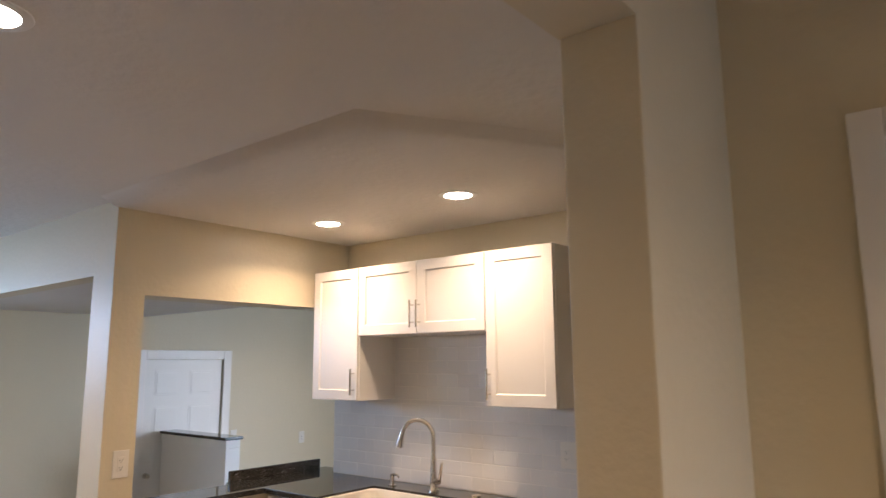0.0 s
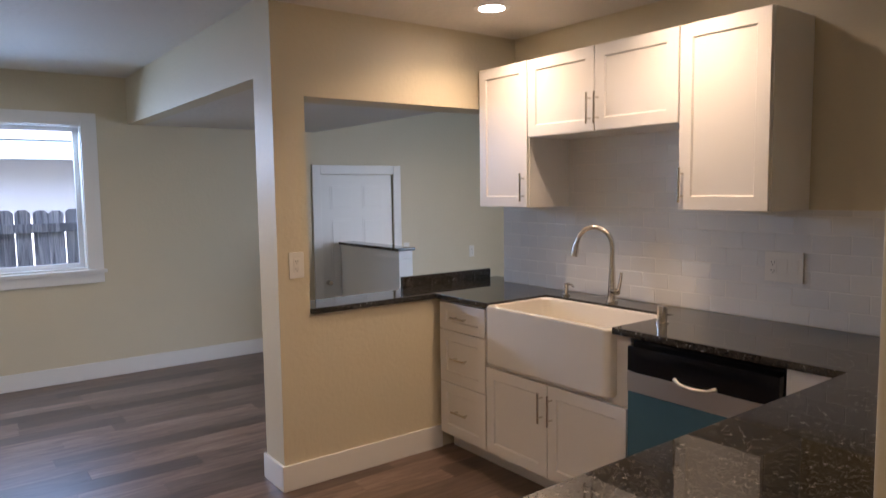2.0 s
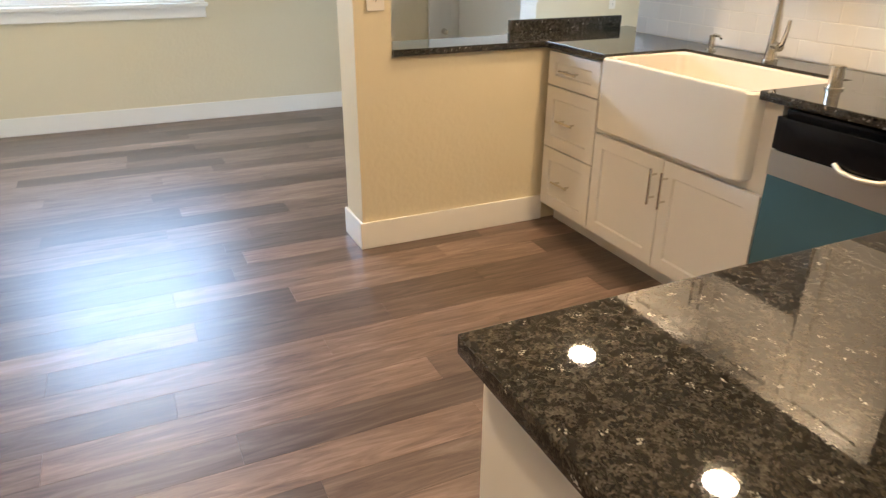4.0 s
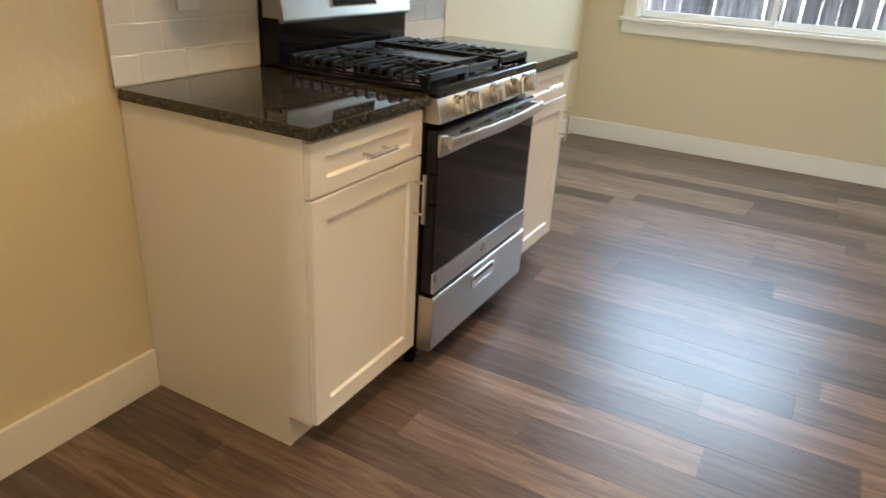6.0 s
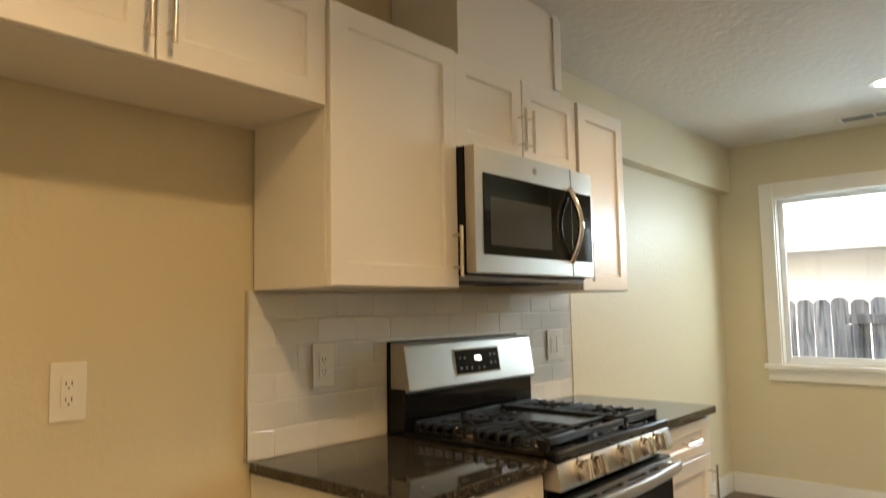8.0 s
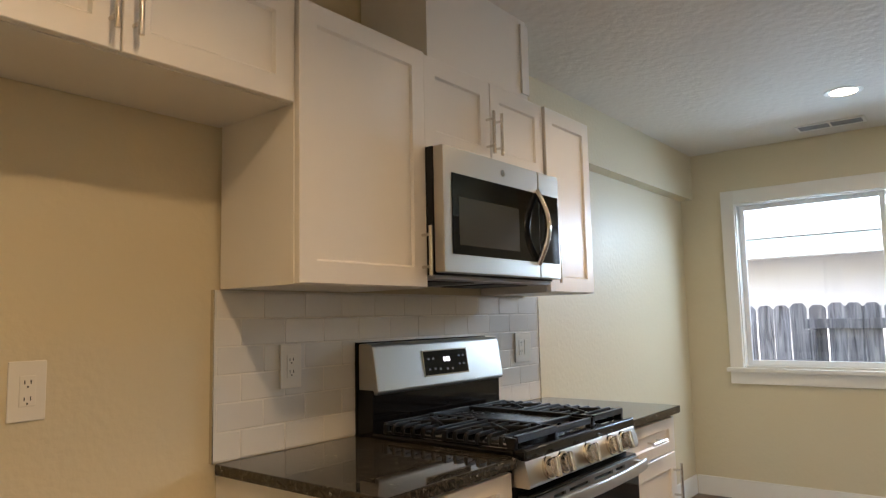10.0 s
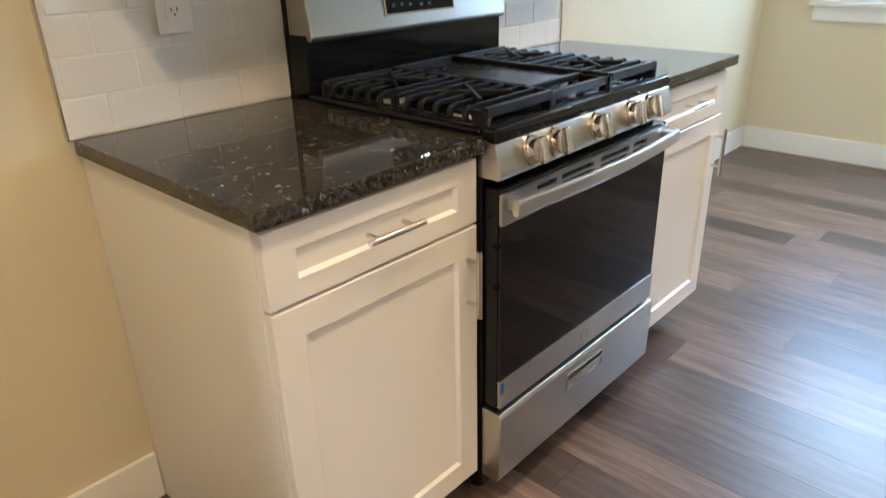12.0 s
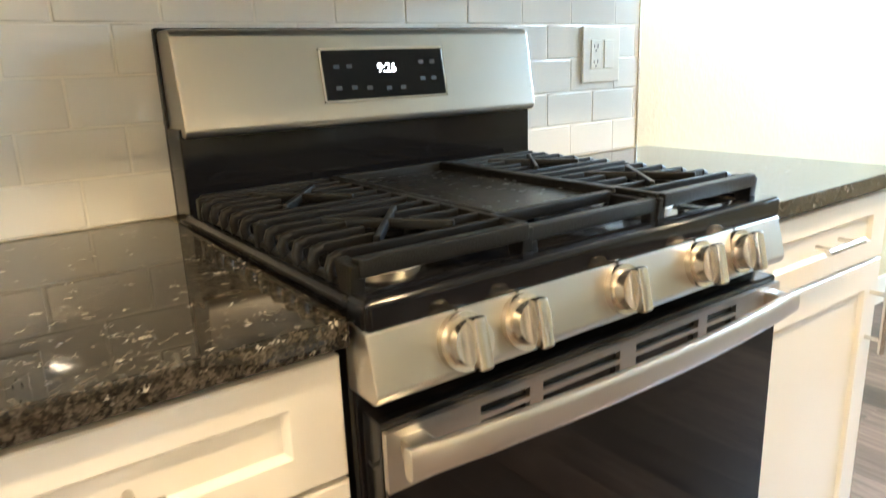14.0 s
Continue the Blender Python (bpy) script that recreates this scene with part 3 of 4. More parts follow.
base_cabinet(pose(XS0 - 0.004, 1.785, 0, 0, 0, 90), 1.46, [("door", 0.004, 0.484, 0.106, 0.872, 1), ("door", 0.488, 0.970, 0.106, 0.872, -1), ("door", 0.974, 1.456, 0.106, 0.872, 1)], "white peninsula cabinet under the granite counter", depth=0.60)
upper_cabinet(north(-0.091), 0.400, 1.40, 2.185, [(0.003, 0.397, -1)], "tall white wall cabinet at the end of the sink run")
upper_cabinet(north(0.838), 0.928, 1.776, 2.185, [(0.003, 0.462, 1), (0.466, 0.925, -1)], "short white two-door wall cabinet above the sink")
upper_cabinet(north(1.242), 0.402, 1.40, 2.185, [(0.003, 0.399, 1)], "tall white wall cabinet beside the short one over the sink")

# ---------------------------------------------------------------- counters


def slab(name, loop, label, z0=0.884, z1=H):
    ob = part(name, prism(loop, 2, z0, z1, 0.004), M_GRANITE)
    return tagged(ob, label, "countertop")


slab("countertop", [(-0.006, 0.013), (0.502, 0.013), (0.502, 0.64), (-0.006, 0.64)], "polished dark granite countertop slab beside the range")
slab("countertop", [(-1.240, 0.013), (-0.727, 0.013), (-0.727, 0.64), (-1.240, 0.64)], "polished dark granite countertop slab at the dining end")
slab("countertop", [(-0.785, 2.517), (XP + 0.02, 2.517), (XP + 0.02, 3.285), (-0.066, 3.285), (-0.066, 3.72), (0.742, 3.72), (0.742, 3.285), (1.672, 3.285), (1.672, 1.752), (XS0 - 0.002, 1.752), (XS0 - 0.002, YN - 0.013), (-0.65, YN - 0.013), (-0.65, YN + 0.13), (-0.88, YN + 0.13), (-0.88, 3.28), (-0.785, 3.20)],
     "polished dark granite counter around the sink and peninsula")
tagged(part("granite_upstand", boxes((-0.875, -0.85, 3.28, 3.985, H + 0.001, 0.975), bevel=0.003), M_GRANITE), "low black granite upstand along the back of the counter", "upstand")

# ---------------------------------------------------------------- sink, faucet, soap pump, air gap


def sink():
    s = thing("farmhouse_sink", pose(0.338, 3.262, 0), "white fireclay farmhouse sink with a deep apron front", "sink")
    w, d, z0, z1, t = 0.802, 0.452, 0.60, 0.905, 0.028
    bm = bmesh.new()
    rings = []
    for inset, z in ((0.010, z0), (0, z0 + 0.012), (0, z1 - 0.008), (0.006, z1), (t - 0.006, z1), (t, z1 - 0.008), (t + 0.004, z0 + 0.05), (t + 0.03, z0 + t)):
        r = 0.030 if inset < t else 0.045
        x0, x1, y0, y1 = -w / 2 + inset, w / 2 - inset, inset, d - inset
        ring = []
        for cx, cy, a0 in ((x1 - r, y1 - r, 0), (x0 + r, y1 - r, 90), (x0 + r, y0 + r, 180), (x1 - r, y0 + r, 270)):
            ring += [bm.verts.new((cx + r * math.cos(radians(a0 + k * 22.5)), cy + r * math.sin(radians(a0 + k * 22.5)), z)) for k in range(5)]
        rings.append(ring)
    for r0, r1 in zip(rings, rings[1:]):
        for k in range(20):
            bm.faces.new((r0[k], r0[(k + 1) % 20], r1[(k + 1) % 20], r1[k]))
    bm.faces.new(rings[0][::-1])
    bm.faces.new(rings[-1])
    part("basin", bm, M_SINK, s)
    part("drain", rod(bmesh.new(), (0, d / 2, z0 + t), (0, d / 2, z0 + t + 0.004), 0.045, 24), M_CHROME, s)


sink()


def faucet():
    f = thing("faucet", pose(0.335, 3.785, H, 0, 0, -69), "brushed nickel gooseneck pull-down faucet behind the sink", "faucet")
    body = rod(bmesh.new(), (0, 0, 0), (0, 0, 0.012), 0.03, 24)
    rod(body, (0, 0, 0.012), (0, 0, 0.19), 0.023, 20, r2=0.015)
    part("body", body, M_NICKEL, f)
    pts = [(0, 0, 0.185)] + [(0, 0, 0.19 + 0.1 * k / 4) for k in range(5)]
    R = 0.095
    pts += [(0, -R + R * math.cos(a), 0.29 + R * math.sin(a)) for a in (math.pi * k / 14 for k in range(1, 13))]
    end = pts[-1]
    part("neck", tube(pts, 0.0125, 14), M_NICKEL, f)
    part("spray_head", tube([end, (end[0], end[1] - 0.012, end[2] - 0.035), (end[0], end[1] - 0.02, end[2] - 0.075), (end[0], end[1] - 0.024, end[2] - 0.1)], [0.0125, 0.015, 0.02, 0.019], 16), M_NICKEL, f)
    lev = rod(bmesh.new(), (0.015, 0, 0.06), (0.06, 0, 0.062), 0.017, 16)
    part("lever", join(lev, tube([(0.05, 0, 0.062), (0.075, 0, 0.08), (0.09, 0, 0.12), (0.1, 0, 0.165)], [0.009, 0.009, 0.008, 0.007], 10)), M_NICKEL, f).matrix_local = pose(0, 0, 0, 0, 0, 45)


faucet()
soap = thing("soap_dispenser", pose(0.02, 3.785, H), "brushed nickel soap pump on the counter", "soap dispenser")
part("body", join(rod(bmesh.new(), (0, 0, 0), (0, 0, 0.008), 0.022, 18), rod(bmesh.new(), (0, 0, 0.008), (0, 0, 0.065), 0.013, 16)), M_NICKEL, soap)
part("spout", tube([(0, 0, 0.06), (0.02, -0.01, 0.068), (0.07, -0.035, 0.07), (0.095, -0.048, 0.062)], [0.008, 0.007, 0.006, 0.005], 10), M_NICKEL, soap)
gap = thing("air_gap", pose(0.825, 3.52, H), "brushed nickel dishwasher air gap cylinder on the counter", "air gap")
part("cap", join(rod(bmesh.new(), (0, 0, 0), (0, 0, 0.006), 0.028, 20), rod(bmesh.new(), (0, 0, 0.006), (0, 0, 0.075), 0.022, 20)), M_NICKEL, gap)

# ---------------------------------------------------------------- dishwasher


def dishwasher():
    d = thing("dishwasher", pose(1.462, YN - 0.004, 0, 0, 0, 180), "steel dishwasher with black control strip and blue protective film", "dishwasher")
    w = 0.64
    part("body", boxes((0.004, w - 0.004, 0, 0.60, 0.1, 0.868)), M_BLACK, d)
    part("kick_plate", boxes((0.004, w - 0.004, 0.5, 0.53, 0, 0.0995)), M_BLACK, d)
    part("door", boxes((0.002, w - 0.002, 0.601, 0.635, 0.11, 0.74), bevel=0.004), M_DWFILM, d, "door panel under blue protective film")
    part("control_panel", boxes((0.002, w - 0.002, 0.601, 0.64, 0.745, 0.85), bevel=0.005), M_BLACK, d, "glossy black control panel")
    part("handle", tube([(w / 2 - 0.09, 0.642, 0.755), (w / 2 - 0.06, 0.655, 0.742), (w / 2, 0.66, 0.735), (w / 2 + 0.06, 0.655, 0.742), (w / 2 + 0.09, 0.642, 0.755)], 0.009, 10), M_STEEL, d, "curved steel pocket handle")
    part("trim_strip", boxes((0.002, w - 0.002, 0.636, 0.639, 0.66, 0.742), bevel=0.001), M_STEEL, d, "bare steel strip above the film")


dishwasher()

# ---------------------------------------------------------------- gas range


def sweep_bar(pts, half_depth, half_height, n=16):
    """A bar of rounded flat section swept along a bowed line in x and y."""
    bm = bmesh.new()
    rings = []
    for x, y, z in pts:
        ring = []
        for k in range(n):
            a = 2 * math.pi * k / n
            ca, sa = math.cos(a), math.sin(a)
            ring.append(bm.verts.new((x, y + math.copysign(abs(ca) ** 0.6, ca) * half_depth, z + math.copysign(abs(sa) ** 0.6, sa) * half_height)))
        rings.append(ring)
    for r0, r1 in zip(rings, rings[1:]):
        for k in range(n):
            bm.faces.new((r0[k], r0[(k + 1) % n], r1[(k + 1) % n], r1[k]))
    bm.faces.new(rings[0][::-1])
    bm.faces.new(rings[-1])
    bmesh.ops.recalc_face_normals(bm, faces=bm.faces[:])
    return bm


def gas_range():
    g = thing("gas_range", pose(-0.366, -0.027, 0), "stainless steel gas range with black cooktop and cast iron grates", "range")
    w = 0.356
    part("body", boxes((-w, w, 0.04, 0.655, 0.05, 0.895), bevel=0.003), M_BLACK, g, "black enamel range body")
    for x in (-w + 0.05, w - 0.05):
        for y in (0.08, 0.6):
            part("foot", rod(bmesh.new(), (x, y, 0), (x, y, 0.055), 0.018, 12), M_BLACK, g)
    # cooktop pan with a raised lip
    top = part("cooktop", boxes((-w, w, 0.075, 0.685, 0.888, 0.914), bevel=0.006), M_BLACK, g, "glossy black enamel cooktop")
    for lip in ((-w, -w + 0.016, 0.12, 0.650, 0.910, 0.929), (w - 0.016, w, 0.12, 0.650, 0.910, 0.929), (-w, w, 0.651, 0.690, 0.900, 0.932)):
        part("raised_lip", boxes(lip, bevel=0.007, segments=3), M_BLACK, top)
    # backguard
    part("backguard_riser", boxes((-w - 0.021, w - 0.010, 0.042, 0.118, 0.89, 1.06), bevel=0.004), M_BLACK, g, "black riser below the backguard")
    prof = [(0.042, 1.045), (0.130, 1.045), (0.137, 1.055), (0.113, 1.200), (0.103, 1.208), (0.042, 1.208)]
    bg = part("backguard", prism(prof, 0, -w - 0.024, w - 0.014, 0.005), M_STEEL, g, "brushed steel backguard panel")
    part("backguard_back", boxes((-w - 0.025, w - 0.010, 0.030, 0.052, 0.89, 1.213), bevel=0.003), M_BLACK, g, "black back plate of the backguard")
    slope = math.degrees(math.atan2(0.024, 0.15))
    dm = pose(-0.025, 0.1255, 1.13, slope, 0, 0)
    disp = part("display", boxes((-0.125, 0.125, -0.0005, 0.004, -0.042, 0.042), bevel=0.003), M_BLACK, bg, "black glass clock display")
    disp.matrix_local = dm
    rim = part("display_rim", boxes((-0.129, 0.129, -0.001, 0.0025, -0.046, -0.042), (-0.129, 0.129, -0.001, 0.0025, 0.042, 0.046), (-0.129, -0.125, -0.001, 0.0025, -0.046, 0.046), (0.125, 0.129, -0.001, 0.0025, -0.046, 0.046)), M_CHROME, bg)
    rim.matrix_local = dm
    txt = bpy.data.curves.new("clock", "FONT")
    txt.body, txt.size, txt.extrude, txt.align_x = "9:26", 0.023, 0.0003, "CENTER"
    tmp = new("clock", txt)
    me = bpy.data.meshes.new_from_object(tmp.evaluated_get(bpy.context.evaluated_depsgraph_get()))
    bpy.data.objects.remove(tmp)
    me.materials.append(M_DIGIT)
    digits = new("clock_digits", me)
    digits.parent = bg
    digits.matrix_local = dm @ pose(0.0, 0.0046, 0.002, 90, 0, 180)
    for x, z in ((-0.1, 0.018), (-0.075, 0.018), (-0.1, -0.012), (-0.075, -0.012), (0.0, -0.026), (-0.03, -0.026), (0.04, -0.024), (0.07, -0.022), (0.1, -0.022), (0.075, 0.014), (0.1, 0.014)):
        part("button_mark", boxes((x - 0.0055, x + 0.0055, 0.0041, 0.0044, z - 0.0035, z + 0.0035)), M_MARK, disp, smooth=False)
    # sloping control panel
    cp = [(0.645, 0.907), (0.664, 0.907), (0.688, 0.902), (0.703, 0.842), (0.698, 0.832), (0.645, 0.832)]
    panel = part("control_panel", prism(cp, 0, -w - 0.001, w + 0.001, 0.003), M_STEEL, g, "brushed steel control panel")
    out = Vector((0, 0.072, 0.016)).normalized()
    for kx in (0.252, 0.170, 0.009, -0.146, -0.238):
        c = Vector((kx, 0.6955, 0.870))
        k = rod(bmesh.new(), c - out * 0.004, c + out * 0.009, 0.0305, 28)
        knob = part("knob", join(k, rod(bmesh.new(), c + out * 0.006, c + out * 0.024, 0.0255, 28, r2=0.0235)), M_NICKEL, panel, "round satin metal burner knob")
        b = boxes((-0.0085, 0.0085, -0.027, 0.027, 0, 0.016), bevel=0.004)
        bmesh.ops.transform(b, matrix=Matrix.Translation(c + out * 0.023) @ out.to_track_quat("Z", "Y").to_matrix().to_4x4(), verts=b.verts)
        part("knob_grip", b, M_NICKEL, panel)
    for kx in (0.252, 0.170, 0.009, -0.146, -0.238):
        part("index_mark", boxes((kx - 0.0015, kx + 0.0015, 0.6865, 0.6895, 0.9005, 0.9035)), M_SLOT, panel)
    # oven door
    door = part("oven_door", boxes((-w + 0.004, w - 0.004, 0.657, 0.694, 0.298, 0.812), bevel=0.004), M_BLACK, g, "black glass oven door with steel trim")
    part("door_glass", boxes((-w + 0.006, w - 0.006, 0.6945, 0.699, 0.370, 0.742)), M_GLASSBLK, door, "dark oven window glass", smooth=False)
    strip = [(-w + 0.006, w - 0.006, 0.6946, 0.702, 0.738, 0.754), (-w + 0.006, w - 0.006, 0.6946, 0.702, 0.794, 0.803)]
    slots = [(-0.235, -0.165), (-0.145, -0.015), (0.015, 0.145), (0.165, 0.235)]
    solid = [-w + 0.006] + [x for pair in slots for x in pair] + [w - 0.006]
    strip += [(solid[k], solid[k + 1], 0.6946, 0.702, 0.754, 0.794) for k in range(0, len(solid), 2)]
    for a, b in slots:
        strip += [(a, b, 0.6946, 0.7015, 0.7765, 0.7820)]
    part("door_top_trim", boxes(*strip), M_STEEL, door, "steel vent strip with dark slots", smooth=False)
    part("door_bottom_trim", boxes((-w + 0.006, w - 0.006, 0.6946, 0.703, 0.300, 0.370)), M_STEEL, door, "steel lower door trim", smooth=False)
    part("film_corner", boxes((w - 0.018, w - 0.005, 0.7031, 0.7036, 0.338, 0.366)), M_FILM, door, "scrap of blue protective film")
    badge = rod(bmesh.new(), (0.004, 0.703, 0.336), (0.004, 0.7045, 0.336), 0.0165, 24)
    part("badge", badge, M_VENT, door, "small round grey maker's badge")
    hb = []
    N = 17
    for i in range(N):
        s = -1 + 2 * i / (N - 1)
        hb.append((s * (w - 0.012), 0.730 + 0.020 * (1 - s * s), 0.782))
    hbar = sweep_bar(hb, 0.0075, 0.017)
    part("door_handle", hbar, M_SATIN, door, "bowed steel door handle")
    for x in (-w + 0.035, w - 0.035):
        part("handle_post", boxes((x - 0.014, x + 0.014, 0.700, 0.735, 0.77, 0.795), bevel=0.004), M_STEEL, door)
    # storage drawer
    dz = [(0.655, 0.092), (0.700, 0.092), (0.708, 0.104), (0.711, 0.276), (0.705, 0.286), (0.655, 0.286)]
    dr = part("storage_drawer", prism(dz, 0, -w - 0.001, w + 0.001, 0.003), M_STEEL, g, "brushed steel storage drawer")
    for rim in ((-0.076, 0.090, 0.7095, 0.7135, 0.212, 0.217), (-0.076, 0.090, 0.7095, 0.7135, 0.253, 0.258), (-0.076, -0.071, 0.7095, 0.7135, 0.217, 0.253), (0.085, 0.090, 0.7095, 0.7135, 0.217, 0.253)):
        part("pull_rim", boxes(rim), M_CHROME, dr, "bright rim of the recessed drawer pull")
    part("drawer_recess", boxes((-0.071, 0.085, 0.7095, 0.7122, 0.217, 0.240)), M_CHROME, dr)
    # no hollow is cut: this dark strip paints the shade below the upper rim
    part("drawer_recess_shade", boxes((-0.071, 0.085, 0.7095, 0.7118, 0.240, 0.253)), M_SLOT, dr)
    # burners
    for x, y, r in ((-0.24, 0.282, 0.04), (-0.24, 0.525, 0.05), (0.24, 0.282, 0.035), (0.24, 0.525, 0.05), (0.0, 0.38, 0.045)):
        b = part("burner", join(rod(bmesh.new(), (x, y, 0.913), (x, y, 0.925), r, 24, r2=r * 0.9)), M_ALU, g, "grey aluminium burner ring")
        part("burner_cap", rod(bmesh.new(), (x, y, 0.925), (x, y, 0.933), r * 0.85, 24, r2=r * 0.78), M_IRON, b)
    # grates
    def bar(a, b, t=0.006, h=0.011):
        a, b = Vector(a), Vector(b)
        bm = boxes((-t, t, 0, (b - a).length, -h, 0), bevel=0.003)
        ang = math.atan2(-(b - a).x, (b - a).y)
        bmesh.ops.transform(bm, matrix=Matrix.Translation(a) @ Matrix.Rotation(ang, 4, "Z"), verts=bm.verts)
        return bm
    zt = 0.964
    for sx in (-1, 1):
        inner, outer = sx * 0.121, sx * 0.341
        xm = (inner + outer) / 2
        y0, y1 = 0.165, 0.648
        bits = [bar((inner, y0, zt), (inner, y1, zt), 0.0055, 0.014), bar((inner, y0, zt), (outer, y0, zt), 0.0055, 0.013),
                bar((inner, y1, zt), (outer, y1, zt), 0.0085, 0.020), bar((inner, 0.405, zt), (outer, 0.405, zt), 0.0055, 0.013),
                bar((outer, y0, 0.938), (outer, y1, 0.938), 0.005, 0.008)]
        for yc in (0.285, 0.526):
            for dy in (-0.080, -0.040, 0.0, 0.040, 0.080):
                yy = yc + dy
                gap = 0.030 if abs(dy) < 0.06 else 0.0
                if gap:
                    bits += [bar((inner, yy, zt), (xm - sx * gap, yy, zt), 0.0034, 0.013), bar((xm + sx * gap, yy, zt), (outer, yy, zt), 0.0034, 0.013)]
                else:
                    bits.append(bar((inner, yy, zt), (outer, yy, zt), 0.0034, 0.013))
                bits.append(tube([(outer - sx * 0.006, yy, zt - 0.0065), (outer + sx * 0.003, yy, zt - 0.009), (outer + sx * 0.006, yy, zt - 0.018), (outer + sx * 0.004, yy, 0.934)], 0.0065, 10))
            bits += [bar((xm - 0.052, yc - 0.066, zt + 0.003), (xm + 0.052, yc + 0.066, zt + 0.003), 0.0042, 0.013), bar((xm + 0.052, yc - 0.066, zt + 0.0035), (xm - 0.052, yc + 0.066, zt + 0.0035), 0.0042, 0.013)]
        for x in (inner, outer):
            for y in (y0 + 0.006, 0.405):
                bits.append(boxes((x - 0.007, x + 0.007, y - 0.008, y + 0.008, 0.9125, zt - 0.004), bevel=0.003))
            foot = [(y1 - 0.030, zt - 0.004), (y1 + 0.007, zt - 0.006), (y1 + 0.002, 0.9125), (y1 - 0.016, 0.9125)]
            bits.append(prism(foot, 0, x - 0.008, x + 0.008, 0.002))
        part("grate", join(*bits), M_IRON, g, "black cast iron grate with open fingers")
    gr = part("griddle", boxes((-0.106, 0.106, 0.166, 0.566, 0.945, 0.954), bevel=0.003), M_GRIDDLE, g, "flat cast iron centre griddle")
    for rim in ((-0.116, -0.1055, 0.155, 0.580, 0.944, 0.965), (0.1055, 0.116, 0.155, 0.580, 0.944, 0.965), (-0.116, 0.116, 0.153, 0.166, 0.944, 0.965), (-0.116, 0.116, 0.566, 0.580, 0.944, 0.961)):
        part("griddle_rim", boxes(rim, bevel=0.004), M_IRON, gr)
    part("griddle_front_bar", boxes((-0.116, 0.116, 0.634, 0.650, 0.938, 0.958), bevel=0.004), M_IRON, gr)
    for x in (-0.109, 0.109):
        part("griddle_arm", boxes((x - 0.007, x + 0.007, 0.575, 0.640, 0.936, 0.956), bevel=0.003), M_IRON, gr)
        part("griddle_foot", boxes((x - 0.007, x + 0.007, 0.632, 0.650, 0.9125, 0.940), bevel=0.003), M_IRON, gr)
        part("griddle_foot", boxes((x - 0.007, x + 0.007, 0.158, 0.176, 0.9125, 0.946), bevel=0.003), M_IRON, gr)


gas_range()


def microwave():
    m = thing("microwave_oven", pose(-0.357, 0.004, 1.417), "stainless over-the-range microwave with dark window", "microwave")
    w, h = 0.353, 0.394
    part("body", boxes((-w, w, 0, 0.365, 0, h), bevel=0.002), M_BLACK, m)
    part("underside", boxes((-w + 0.006, w - 0.006, 0.01, 0.36, -0.012, -0.0005)), M_VENT, m, "grey vented underside")
    for x in (-0.17, 0.17):
        part("grease_filter", boxes((x - 0.11, x + 0.11, 0.06, 0.3, -0.016, -0.0121), bevel=0.001), M_SLOT, m)
    sp = -0.203
    d = part("door", boxes((sp + 0.002, w, 0.366, 0.405, 0.006, h), bevel=0.005), M_STEEL, m, "brushed steel microwave door")
    part("window_frame", boxes((sp + 0.004, w - 0.040, 0.4051, 0.4075, 0.062, 0.312), bevel=0.001), M_GLASSBLK, d, "black glass door surround")
    part("window", boxes((-0.062, w - 0.072, 0.4076, 0.4083, 0.092, 0.240)), M_MESH, d, "grey mesh window")
    hz = [(sp + 0.018, 0.407 + 0.045 * math.sin(math.pi * k / 14), 0.055 + 0.265 * k / 14) for k in range(15)]
    part("handle", tube(hz, 0.0115, 14), M_CHROME, d, "curved bright vertical handle")
    c = part("control_panel", boxes((-w, sp - 0.001, 0.366, 0.405, 0.006, h), bevel=0.005), M_STEEL, m)
    part("keypad", boxes((-w + 0.014, sp - 0.004, 0.4051, 0.4075, 0.062, 0.312), bevel=0.001), M_GLASSBLK, c, "black glass keypad")
    part("badge", rod(bmesh.new(), (0.03, 0.405, 0.352), (0.03, 0.4065, 0.352), 0.012, 20), M_CHROME, d)


microwave()

# ---------------------------------------------------------------- outlets and switches


def plate(name, m, w, kinds, label):
    """A wall plate in its local x-z plane facing +y. kinds: 'o' outlet, 's' rocker switch"""
    p = thing(name, m, label, "outlet" if "o" in kinds else "switch")
    part("cover", boxes((-w / 2, w / 2, 0, 0.006, -0.065, 0.065), bevel=0.003), M_PLASTIC, p)
    n = len(kinds)
    for i, k in enumerate(kinds):
        cx = (i - (n - 1) / 2) * 0.046
        if k == "s":
            part("rocker", boxes((cx - 0.0165, cx + 0.0165, 0.0055, 0.0085, -0.033, 0.033), bevel=0.002), M_PLASTIC, p)
        else:
            f = part("socket", boxes((cx - 0.0165, cx + 0.0165, 0.0055, 0.008, -0.033, 0.033), bevel=0.002), M_PLASTIC, p)
            slots = []
            for cz in (-0.018, 0.018):
                slots += [(cx - 0.0075, cx - 0.005, 0.0078, 0.0083, cz - 0.003, cz + 0.006), (cx + 0.005, cx + 0.0075, 0.0078, 0.0083, cz - 0.003, cz + 0.005), (cx - 0.002, cx + 0.002, 0.0078, 0.0083, cz - 0.011, cz - 0.007)]
            part("slots", boxes(*slots), M_SLOT, f, smooth=False)


plate("wall_outlet", pose(0.961, 0.0, 1.148), 0.078, "o", "ivory duplex wall outlet in the refrigerator niche")
plate("wall_outlet", pose(0.250, 0.0125, 1.155), 0.078, "o", "white duplex outlet set in the tile backsplash")
plate("switch_plate", pose(-1.052, 0.0125, 1.152), 0.130, "so", "white switch and outlet plate in the backsplash")
